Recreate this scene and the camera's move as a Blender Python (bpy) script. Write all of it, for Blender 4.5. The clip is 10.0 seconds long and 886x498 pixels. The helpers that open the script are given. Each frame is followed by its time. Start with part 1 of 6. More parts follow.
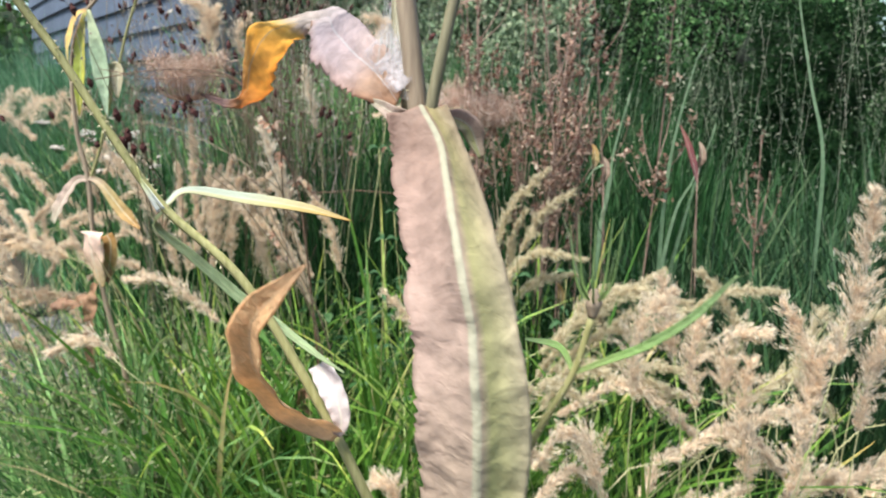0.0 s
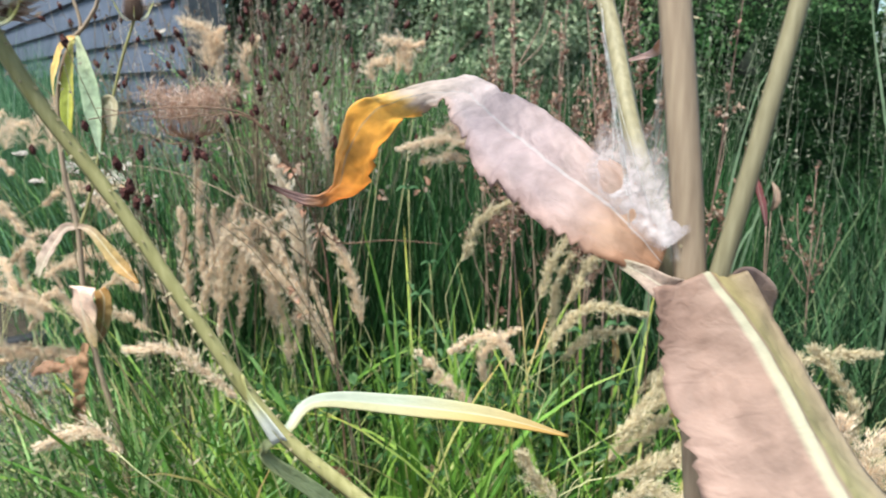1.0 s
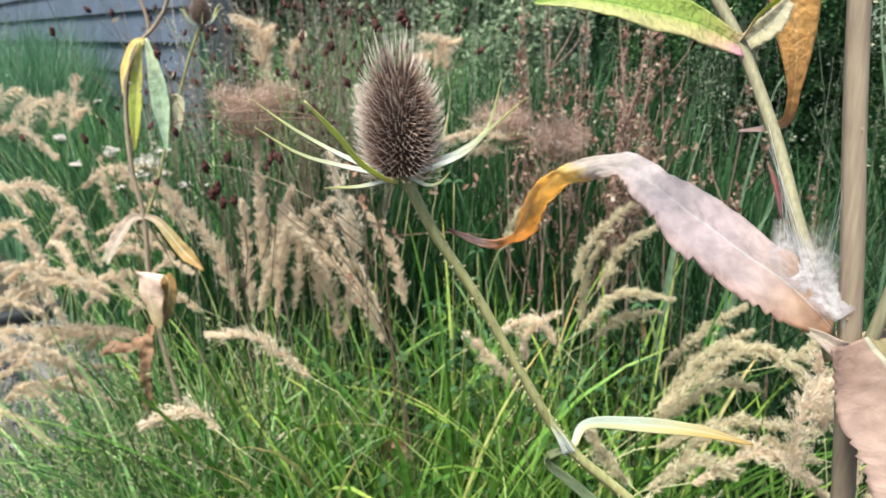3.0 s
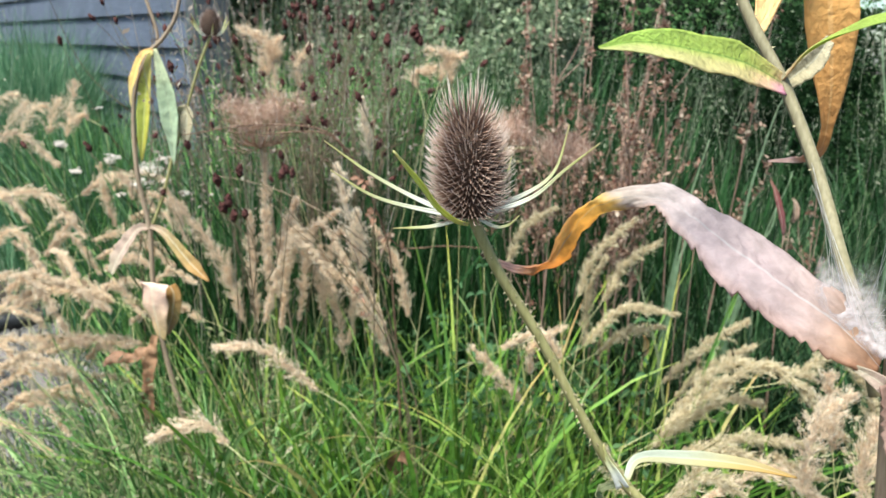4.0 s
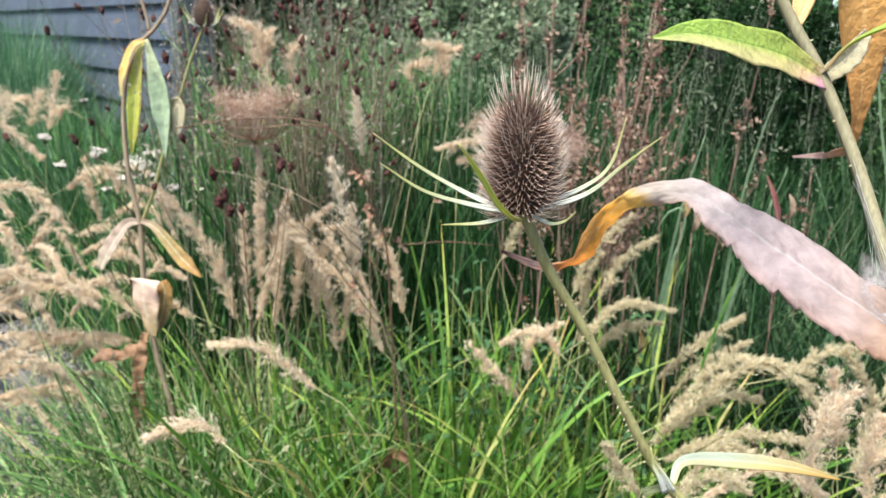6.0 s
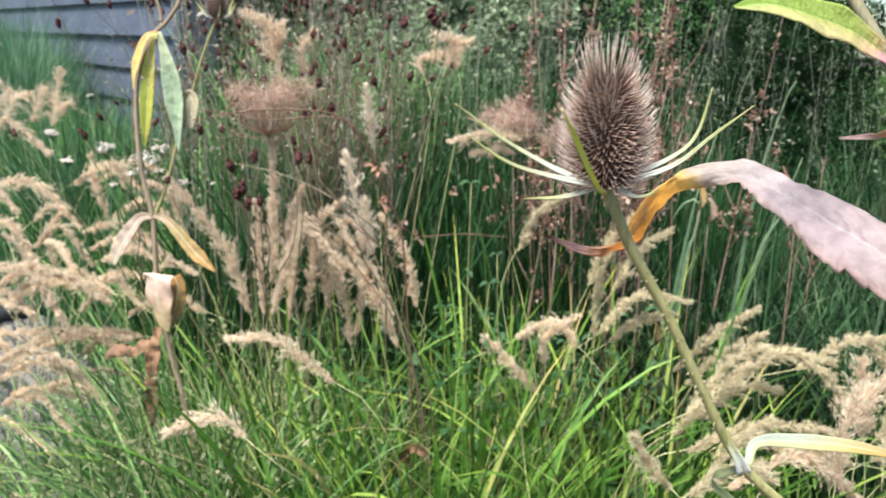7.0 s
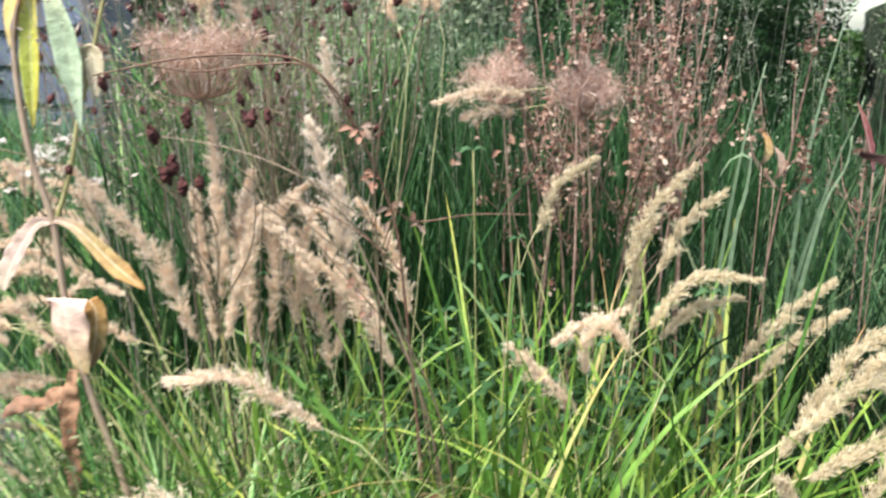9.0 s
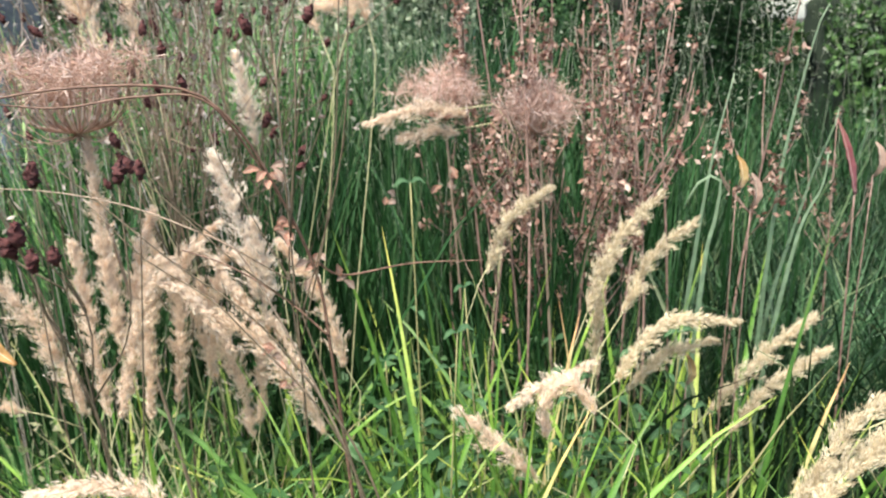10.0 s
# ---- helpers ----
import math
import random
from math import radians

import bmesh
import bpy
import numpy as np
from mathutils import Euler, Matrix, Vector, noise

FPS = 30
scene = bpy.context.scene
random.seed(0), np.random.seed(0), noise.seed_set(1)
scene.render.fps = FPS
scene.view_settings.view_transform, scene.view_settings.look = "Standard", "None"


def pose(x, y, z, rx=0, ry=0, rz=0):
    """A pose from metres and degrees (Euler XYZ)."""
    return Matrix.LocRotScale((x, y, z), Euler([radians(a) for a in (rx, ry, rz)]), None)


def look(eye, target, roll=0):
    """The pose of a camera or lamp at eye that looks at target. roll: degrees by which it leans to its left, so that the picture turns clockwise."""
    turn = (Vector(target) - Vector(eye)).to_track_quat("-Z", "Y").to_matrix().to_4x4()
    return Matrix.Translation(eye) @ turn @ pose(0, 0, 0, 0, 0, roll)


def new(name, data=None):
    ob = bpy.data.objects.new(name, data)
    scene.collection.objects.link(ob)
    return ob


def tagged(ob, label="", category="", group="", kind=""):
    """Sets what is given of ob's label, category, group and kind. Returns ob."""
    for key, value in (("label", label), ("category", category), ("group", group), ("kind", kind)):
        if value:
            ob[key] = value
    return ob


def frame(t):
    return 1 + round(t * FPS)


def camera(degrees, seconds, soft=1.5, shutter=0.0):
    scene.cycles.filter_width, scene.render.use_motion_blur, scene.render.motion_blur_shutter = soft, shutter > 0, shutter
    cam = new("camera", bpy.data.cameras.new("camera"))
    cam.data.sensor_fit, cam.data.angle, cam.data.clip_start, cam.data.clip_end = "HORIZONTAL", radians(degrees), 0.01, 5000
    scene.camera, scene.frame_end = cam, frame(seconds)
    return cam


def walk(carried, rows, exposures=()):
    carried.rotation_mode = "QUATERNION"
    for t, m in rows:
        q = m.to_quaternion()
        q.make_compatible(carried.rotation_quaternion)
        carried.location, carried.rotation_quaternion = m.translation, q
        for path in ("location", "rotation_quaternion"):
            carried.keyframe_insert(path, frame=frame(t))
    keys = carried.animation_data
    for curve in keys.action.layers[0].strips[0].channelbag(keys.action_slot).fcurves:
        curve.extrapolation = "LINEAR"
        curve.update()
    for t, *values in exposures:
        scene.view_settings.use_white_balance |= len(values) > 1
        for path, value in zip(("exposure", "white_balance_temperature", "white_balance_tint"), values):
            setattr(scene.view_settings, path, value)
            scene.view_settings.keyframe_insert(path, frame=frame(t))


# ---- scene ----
cam = camera(60.9, 10.0, soft=1.5, shutter=0.3)
cam.data.dof.use_dof, cam.data.dof.focus_distance, cam.data.dof.aperture_fstop = True, 0.42, 18.0
PATH = [
    (0, (0.259, 0.303, 1.211), (-0.023, 2.236, 0.781), 0.3),
    (0.5, (0.171, 0.389, 1.231), (-0.066, 2.336, 0.839), 0.2),
    (1, (0.099, 0.491, 1.27), (-0.12, 2.434, 0.85), 0.0),
    (1.5, (0.063, 0.485, 1.289), (-0.145, 2.417, 0.816), 0.1),
    (2, (0.026, 0.434, 1.305), (-0.179, 2.356, 0.791), -0.6),
    (2.5, (-0.01, 0.379, 1.334), (-0.184, 2.3, 0.805), -0.2),
    (3.8, (-0.086, 0.358, 1.381), (-0.202, 2.288, 0.872), 1.35),
    (4, (-0.089, 0.359, 1.38), (-0.2, 2.29, 0.87), 1.4),
    (4.5, (-0.104, 0.377, 1.377), (-0.204, 2.303, 0.848), 1.3),
    (5, (-0.118, 0.389, 1.378), (-0.196, 2.308, 0.825), 1.6),
    (5.5, (-0.123, 0.372, 1.377), (-0.185, 2.302, 0.856), 1.9),
    (7, (-0.168, 0.379, 1.361), (-0.215, 2.308, 0.835), 1.6),
    (7.5, (-0.219, 0.38, 1.32), (-0.258, 2.303, 0.771), 1.3),
    (8, (-0.27, 0.413, 1.269), (-0.314, 2.33, 0.7), 0.9),
    (8.5, (-0.317, 0.542, 1.21), (-0.355, 2.458, 0.639), -0.4),
    (9, (-0.276, 0.741, 1.247), (-0.175, 2.665, 0.713), -1.5),
    (9.5, (-0.26, 0.839, 1.273), (-0.054, 2.757, 0.743), -0.8),
    (10, (-0.238, 0.934, 1.28), (-0.009, 2.841, 0.721), -2.1),
]
walk(cam, [(t, look(eye, target, roll)) for t, eye, target, roll in PATH], [(0, 1.2, 6200, 1), (2.5, 1.21, 6280, -2), (5, 1.24, 6280, 0), (7.5, 1.34, 6280, 4), (10, 1.6, 6330, 9)])

# ---- sky, sun, exposure ----
SUN_HEIGHT, SUN_TURN = 63, 212
world = bpy.data.worlds.new("world")
scene.world = world
world.use_nodes = True
wn = world.node_tree.nodes
sky = wn.new("ShaderNodeTexSky")
sky.sky_type = "NISHITA"
sky.sun_disc = False
sky.sun_elevation, sky.sun_rotation = radians(SUN_HEIGHT), radians(SUN_TURN)
sky.air_density, sky.dust_density = 1.0, 1.2
wn["Background"].inputs["Strength"].default_value = 0.1
world.node_tree.links.new(sky.outputs[0], wn["Background"].inputs["Color"])
sun_data = bpy.data.lights.new("sun", "SUN")
sun_data.energy, sun_data.angle, sun_data.color = 4.5, radians(24), (1.0, 0.95, 0.88)
sun = new("sun", sun_data)
sx = math.sin(radians(SUN_TURN)) * math.cos(radians(SUN_HEIGHT))
sy = math.cos(radians(SUN_TURN)) * math.cos(radians(SUN_HEIGHT))
sun.matrix_world = look((sx * 20, sy * 20, math.sin(radians(SUN_HEIGHT)) * 20), (0, 0, 0))


# ---- materials ----
def ramp_of(nt, colours, mode="LINEAR"):
    n = nt.nodes.new("ShaderNodeValToRGB")
    n.color_ramp.interpolation = mode
    while len(n.color_ramp.elements) < len(colours):
        n.color_ramp.elements.new(0.5)
    for e, (at, c) in zip(n.color_ramp.elements, colours):
        e.position, e.color = at, (*c, 1)
    return n


def base_mat(name, rough=0.6, spec=0.3):
    m = bpy.data.materials.new(name)
    m.use_nodes = True
    nt = m.node_tree
    b = nt.nodes["Principled BSDF"]
    b.inputs["Roughness"].default_value = rough
    b.inputs["Specular IOR Level"].default_value = spec
    return m, nt, b


def noise_node(nt, scale, detail=4, coord="Object", stretch=None):
    tc = nt.nodes.new("ShaderNodeTexCoord")
    n = nt.nodes.new("ShaderNodeTexNoise")
    n.inputs["Scale"].default_value = scale
    n.inputs["Detail"].default_value = detail
    if stretch:
        mp = nt.nodes.new("ShaderNodeMapping")
        mp.inputs["Scale"].default_value = stretch
        nt.links.new(tc.outputs[coord], mp.inputs["Vector"])
        nt.links.new(mp.outputs[0], n.inputs["Vector"])
    else:
        nt.links.new(tc.outputs[coord], n.inputs["Vector"])
    return n


def mix_node(nt, fac, a, b, blend="MIX"):
    n = nt.nodes.new("ShaderNodeMix")
    n.data_type, n.blend_type = "RGBA", blend
    if isinstance(fac, float):
        n.inputs[0].default_value = fac
    else:
        nt.links.new(fac, n.inputs[0])
    for s, v in ((6, a), (7, b)):
        if isinstance(v, tuple):
            n.inputs[s].default_value = (*v, 1)
        else:
            nt.links.new(v, n.inputs[s])
    return n.outputs[2]


def see_through(nt, b, colour, amount, varying=None):
    """Adds light that passes through a thin leaf."""
    tr = nt.nodes.new("ShaderNodeBsdfTranslucent")
    mx = nt.nodes.new("ShaderNodeMixShader")
    mx.inputs[0].default_value = amount
    if varying:
        nt.links.new(varying, mx.inputs[0])
    nt.links.new(colour, tr.inputs["Color"])
    nt.links.new(b.outputs[0], mx.inputs[1])
    nt.links.new(tr.outputs[0], mx.inputs[2])
    nt.links.new(mx.outputs[0], nt.nodes["Material Output"].inputs["Surface"])


def bump(nt, b, height, strength, distance):
    n = nt.nodes.new("ShaderNodeBump")
    n.inputs["Strength"].default_value, n.inputs["Distance"].default_value = strength, distance
    nt.links.new(height, n.inputs["Height"])
    nt.links.new(n.outputs[0], b.inputs["Normal"])


def island_mat(name, colours, through_amount=0.3, rough=0.55, patch=0.35, spec=0.25):
    """Many small pieces: each takes its own tone, with a slow change from place to place."""
    m, nt, b = base_mat(name, rough, spec)
    g = nt.nodes.new("ShaderNodeNewGeometry")
    r = ramp_of(nt, colours)
    nt.links.new(g.outputs["Random Per Island"], r.inputs[0])
    n = noise_node(nt, 2.5, 3)
    tone = ramp_of(nt, [(0.3, (1 - patch,) * 3), (0.7, (1 + patch * 0.5,) * 3)])
    nt.links.new(n.outputs["Fac"], tone.inputs[0])
    c = mix_node(nt, 1.0, r.outputs[0], tone.outputs[0], "MULTIPLY")
    fine = noise_node(nt, 140, 2)
    tone2 = ramp_of(nt, [(0.3, (0.82,) * 3), (0.7, (1.1,) * 3)])
    nt.links.new(fine.outputs["Fac"], tone2.inputs[0])
    c = mix_node(nt, 1.0, c, tone2.outputs[0], "MULTIPLY")
    nt.links.new(c, b.inputs["Base Color"])
    if through_amount:
        see_through(nt, b, c, through_amount)
    return m


def uv_split(nt):
    uv = nt.nodes.new("ShaderNodeUVMap")
    sp = nt.nodes.new("ShaderNodeSeparateXYZ")
    nt.links.new(uv.outputs[0], sp.inputs[0])
    return uv, sp


def leaf_mat(name, along, edge=None, mottling=0.25, through_amount=0.25, vein=(0.8, 0.78, 0.6), vein_width=0.03, veins=26, rough=0.6, ragged=0.12, vein_strength=0.4, thin_tip=None, wrinkle=0.8):
    """A broad leaf: colour changes along it (ramp), a midrib, side veins, blotches and crinkle."""
    m, nt, b = base_mat(name, rough, 0.3)
    uv, sp = uv_split(nt)
    wob = nt.nodes.new("ShaderNodeTexNoise")
    wob.inputs["Scale"].default_value, wob.inputs["Detail"].default_value = 9, 5
    nt.links.new(uv.outputs[0], wob.inputs["Vector"])
    ad = nt.nodes.new("ShaderNodeMath")
    ad.operation = "MULTIPLY_ADD"
    ad.inputs[1].default_value = ragged
    nt.links.new(wob.outputs["Fac"], ad.inputs[0])
    nt.links.new(sp.outputs["Y"], ad.inputs[2])
    off = nt.nodes.new("ShaderNodeMath")
    off.operation = "SUBTRACT"
    off.inputs[1].default_value = ragged * 0.5
    nt.links.new(ad.outputs[0], off.inputs[0])
    r = ramp_of(nt, along)
    nt.links.new(off.outputs[0], r.inputs[0])
    c = r.outputs[0]
    if edge:
        er = ramp_of(nt, edge)
        nt.links.new(sp.outputs["X"], er.inputs[0])
        c = mix_node(nt, 1.0, c, er.outputs[0], "MULTIPLY")
    bl = noise_node(nt, 55, 5)
    br = ramp_of(nt, [(0.32, (1 - mottling,) * 3), (0.62, (1.06,) * 3)])
    nt.links.new(bl.outputs["Fac"], br.inputs[0])
    c = mix_node(nt, 1.0, c, br.outputs[0], "MULTIPLY")
    # distance from the midrib
    dist = nt.nodes.new("ShaderNodeMath")
    dist.operation = "SUBTRACT"
    dist.inputs[1].default_value = 0.5
    nt.links.new(sp.outputs["X"], dist.inputs[0])
    ab = nt.nodes.new("ShaderNodeMath")
    ab.operation = "ABSOLUTE"
    nt.links.new(dist.outputs[0], ab.inputs[0])
    vr = ramp_of(nt, [(vein_width, (1, 1, 1)), (vein_width * 1.8, (0, 0, 0))])
    nt.links.new(ab.outputs[0], vr.inputs[0])
    vs = nt.nodes.new("ShaderNodeMath")
    vs.operation = "MULTIPLY"
    vs.inputs[1].default_value = vein_strength
    nt.links.new(vr.outputs[0], vs.inputs[0])
    c = mix_node(nt, vs.outputs[0], c, vein)
    # side veins slant forward from the midrib
    sl = nt.nodes.new("ShaderNodeMath")
    sl.operation = "MULTIPLY_ADD"
    sl.inputs[1].default_value = -0.35
    nt.links.new(ab.outputs[0], sl.inputs[0])
    nt.links.new(sp.outputs["Y"], sl.inputs[2])
    fr = nt.nodes.new("ShaderNodeMath")
    fr.operation = "MULTIPLY"
    fr.inputs[1].default_value = veins * 6.283
    nt.links.new(sl.outputs[0], fr.inputs[0])
    sn = nt.nodes.new("ShaderNodeMath")
    sn.operation = "SINE"
    nt.links.new(fr.outputs[0], sn.inputs[0])
    sh = ramp_of(nt, [(0.0, (0.97,) * 3), (0.75, (1.01,) * 3)])
    nt.links.new(sn.outputs[0], sh.inputs[0])
    c = mix_node(nt, 0.5, c, mix_node(nt, 1.0, c, sh.outputs[0], "MULTIPLY"))
    nt.links.new(c, b.inputs["Base Color"])
    cr = noise_node(nt, 95, 6)
    wm = nt.nodes.new("ShaderNodeMapping")
    wm.inputs["Scale"].default_value = (5, 34, 1)
    nt.links.new(uv.outputs[0], wm.inputs["Vector"])
    wk = nt.nodes.new("ShaderNodeTexNoise")
    wk.inputs["Scale"].default_value, wk.inputs["Detail"].default_value, wk.inputs["Distortion"].default_value = 1.0, 6, 0.8
    nt.links.new(wm.outputs[0], wk.inputs["Vector"])
    wr = ramp_of(nt, [(0.35, (0.86,) * 3), (0.6, (1.05,) * 3)])
    nt.links.new(wk.outputs["Fac"], wr.inputs[0])
    c = mix_node(nt, wrinkle, c, mix_node(nt, 1.0, c, wr.outputs[0], "MULTIPLY"))
    nt.links.new(c, b.inputs["Base Color"])
    su = nt.nodes.new("ShaderNodeMath")
    su.operation = "MULTIPLY_ADD"
    su.inputs[1].default_value = 0.9
    nt.links.new(wk.outputs["Fac"], su.inputs[0])
    nt.links.new(cr.outputs["Fac"], su.inputs[2])
    bump(nt, b, su.outputs[0], wrinkle, 0.0026)
    varying = None
    if thin_tip:
        tp = ramp_of(nt, [(0.40, (through_amount,) * 3), (0.60, (thin_tip,) * 3)])
        nt.links.new(sp.outputs["Y"], tp.inputs[0])
        varying = tp.outputs[0]
    see_through(nt, b, c, through_amount, varying)
    return m


def plain_mat(name, dark, light, scale=60, rough=0.6, stretch=None, relief=0.3, relief_size=0.001, spec=0.3, metal=0.0):
    m, nt, b = base_mat(name, rough, spec)
    b.inputs["Metallic"].default_value = metal
    n = noise_node(nt, scale, 6, stretch=stretch)
    r = ramp_of(nt, [(0.3, dark), (0.7, light)])
    nt.links.new(n.outputs["Fac"], r.inputs[0])
    big = noise_node(nt, scale * 0.12, 3)
    tone = ramp_of(nt, [(0.3, (0.8,) * 3), (0.7, (1.12,) * 3)])
    nt.links.new(big.outputs["Fac"], tone.inputs[0])
    nt.links.new(mix_node(nt, 1.0, r.outputs[0], tone.outputs[0], "MULTIPLY"), b.inputs["Base Color"])
    bump(nt, b, n.outputs["Fac"], relief, relief_size)
    return m


GRASS_BRIGHT = island_mat("grass_bright", [(0.0, (0.019, 0.052, 0.009)), (0.5, (0.073, 0.164, 0.028)), (0.76, (0.172, 0.298, 0.057)), (0.88, (0.323, 0.428, 0.120)), (0.94, (0.458, 0.415, 0.198)), (1.0, (0.298, 0.206, 0.108))], 0.28)
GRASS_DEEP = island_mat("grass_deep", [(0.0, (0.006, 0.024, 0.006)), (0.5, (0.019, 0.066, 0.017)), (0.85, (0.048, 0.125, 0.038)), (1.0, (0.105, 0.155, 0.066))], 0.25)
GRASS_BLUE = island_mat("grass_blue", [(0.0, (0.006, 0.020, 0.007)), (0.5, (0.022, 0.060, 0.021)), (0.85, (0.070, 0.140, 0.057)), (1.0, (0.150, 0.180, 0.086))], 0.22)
GRASS_PALE = island_mat("grass_pale", [(0.0, (0.024, 0.075, 0.017)), (0.35, (0.070, 0.189, 0.050)), (0.7, (0.199, 0.407, 0.117)), (0.9, (0.351, 0.569, 0.184)), (1.0, (0.468, 0.515, 0.200))], 0.3)
GRASS_TEAL = island_mat("grass_teal", [(0.0, (0.040, 0.114, 0.054)), (0.5, (0.108, 0.242, 0.121)), (0.85, (0.228, 0.390, 0.215)), (1.0, (0.403, 0.511, 0.336))], 0.3)


def blade_mat(name, colours, through_amount=0.35):
    """A broad grass blade: its own tone, a darker root, a paler midrib, fine veins along it and a dry tip."""
    m, nt, b = base_mat(name, 0.45, 0.3)
    info = nt.nodes.new("ShaderNodeObjectInfo")
    r = ramp_of(nt, colours)
    nt.links.new(info.outputs["Random"], r.inputs[0])
    uv, sp = uv_split(nt)
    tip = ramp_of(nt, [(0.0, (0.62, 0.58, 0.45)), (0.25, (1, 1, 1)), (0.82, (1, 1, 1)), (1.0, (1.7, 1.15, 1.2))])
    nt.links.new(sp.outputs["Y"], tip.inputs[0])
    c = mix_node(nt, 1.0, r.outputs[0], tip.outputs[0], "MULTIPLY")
    rib = ramp_of(nt, [(0.40, (0.92,) * 3), (0.5, (1.3, 1.2, 1.3)), (0.60, (1.0,) * 3)])
    nt.links.new(sp.outputs["X"], rib.inputs[0])
    c = mix_node(nt, 1.0, c, rib.outputs[0], "MULTIPLY")
    n = noise_node(nt, 38, 4)
    tone = ramp_of(nt, [(0.3, (0.72,) * 3), (0.65, (1.12,) * 3)])
    nt.links.new(n.outputs["Fac"], tone.inputs[0])
    c = mix_node(nt, 1.0, c, tone.outputs[0], "MULTIPLY")
    nt.links.new(c, b.inputs["Base Color"])
    see_through(nt, b, c, through_amount)
    return m


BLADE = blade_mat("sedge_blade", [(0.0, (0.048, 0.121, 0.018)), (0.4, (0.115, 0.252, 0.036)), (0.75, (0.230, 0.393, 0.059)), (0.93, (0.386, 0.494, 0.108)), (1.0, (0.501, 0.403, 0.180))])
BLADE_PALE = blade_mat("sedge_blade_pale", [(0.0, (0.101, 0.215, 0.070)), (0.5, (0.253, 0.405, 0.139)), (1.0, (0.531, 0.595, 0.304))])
HERB = island_mat("herb_green", [(0.0, (0.018, 0.053, 0.014)), (0.6, (0.042, 0.101, 0.029)), (1.0, (0.102, 0.182, 0.072))], 0.25)
HAZE_STRAW = island_mat("grass_haze_straw", [(0.0, (0.124, 0.161, 0.068)), (0.6, (0.236, 0.248, 0.124)), (1.0, (0.360, 0.310, 0.211))], 0.3, 0.8)
HAZE = island_mat("grass_seed", [(0.0, (0.115, 0.149, 0.081)), (0.6, (0.276, 0.322, 0.207)), (1.0, (0.437, 0.402, 0.310))], 0.4, 0.8)
HAZE_BROWN = island_mat("dry_seed", [(0.0, (0.130, 0.085, 0.065)), (0.5, (0.300, 0.235, 0.190)), (1.0, (0.520, 0.450, 0.390))], 0.35, 0.8)
PLUME = island_mat("plume_straw", [(0.0, (0.615, 0.446, 0.293)), (0.5, (0.866, 0.695, 0.518)), (1.0, (0.950, 0.849, 0.711))], 0.45, 0.8, 0.16)
# Riper tan copy of plume_straw, with shade on the right-hand plumes in its colour.
PLUME_TAN_SHADED = island_mat("plume_tan_shaded", [(0.0, (0.466, 0.366, 0.212)), (0.5, (0.678, 0.572, 0.382)), (1.0, (0.827, 0.731, 0.541))], 0.4, 0.8, 0.2)
PLUME_WHITE = island_mat("plume_white", [(0.0, (0.700, 0.550, 0.410)), (0.5, (0.890, 0.755, 0.600)), (1.0, (0.940, 0.860, 0.740))], 0.3, 0.8, 0.08)
STRAW = plain_mat("straw_stalk", (0.36, 0.36, 0.17), (0.56, 0.50, 0.28), 80, 0.6)
BURNET_RED = plain_mat("burnet_red", (0.028, 0.010, 0.009), (0.105, 0.033, 0.028), 260, 0.85, relief=0.8, relief_size=0.002)
WIRE = plain_mat("brown_stalk", (0.076, 0.058, 0.032), (0.178, 0.132, 0.085), 90, 0.7)
RUST = island_mat("rust_flakes", [(0.0, (0.117, 0.039, 0.029)), (0.3, (0.276, 0.148, 0.104)), (0.7, (0.427, 0.275, 0.203)), (1.0, (0.544, 0.428, 0.338))], 0.35, 0.7)
PETAL = island_mat("petal_white", [(0.0, (0.560, 0.460, 0.420)), (0.5, (0.740, 0.670, 0.610)), (1.0, (0.840, 0.800, 0.740))], 0.45, 0.7)
NEST_PINK = island_mat("pink_umbel", [(0.0, (0.36, 0.20, 0.14)), (0.6, (0.60, 0.40, 0.32)), (1.0, (0.84, 0.70, 0.60))], 0.4, 0.75)
NEST = island_mat("dry_umbel", [(0.0, (0.312, 0.175, 0.117)), (0.6, (0.552, 0.362, 0.273)), (1.0, (0.840, 0.675, 0.572))], 0.4, 0.75)
ARCH_BROWN = plain_mat("arching_stem", (0.085, 0.046, 0.030), (0.190, 0.110, 0.072), 90, 0.65)
DOCK_STEM = plain_mat("dock_stem", (0.15, 0.090, 0.066), (0.29, 0.19, 0.15), 90, 0.7)
STEM_DRY = plain_mat("teasel_stem_dry", (0.235, 0.165, 0.115), (0.345, 0.258, 0.18), 60, 0.6, stretch=(6, 6, 0.6), relief=0.4)
STEM_ARM = plain_mat("teasel_arm", (0.165, 0.140, 0.080), (0.255, 0.220, 0.135), 60, 0.6, stretch=(6, 6, 0.6))
STEM_GREEN = plain_mat("teasel_stem_green", (0.22, 0.20, 0.075), (0.35, 0.315, 0.145), 60, 0.55, stretch=(6, 6, 0.6))
PRICKLE = plain_mat("prickle", (0.30, 0.24, 0.14), (0.44, 0.37, 0.24), 90, 0.5)
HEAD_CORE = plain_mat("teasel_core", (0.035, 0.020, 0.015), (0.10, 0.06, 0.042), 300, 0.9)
SPIKES, sp_nt, sp_b = base_mat("teasel_spikes", 0.6, 0.25)
sp_uv, sp_sep = uv_split(sp_nt)
# Spines run from dark brown at the base to pale at the tip.
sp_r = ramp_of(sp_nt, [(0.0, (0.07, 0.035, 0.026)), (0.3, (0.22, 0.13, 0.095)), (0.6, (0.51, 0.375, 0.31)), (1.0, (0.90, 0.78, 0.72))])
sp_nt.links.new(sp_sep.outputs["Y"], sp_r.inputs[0])
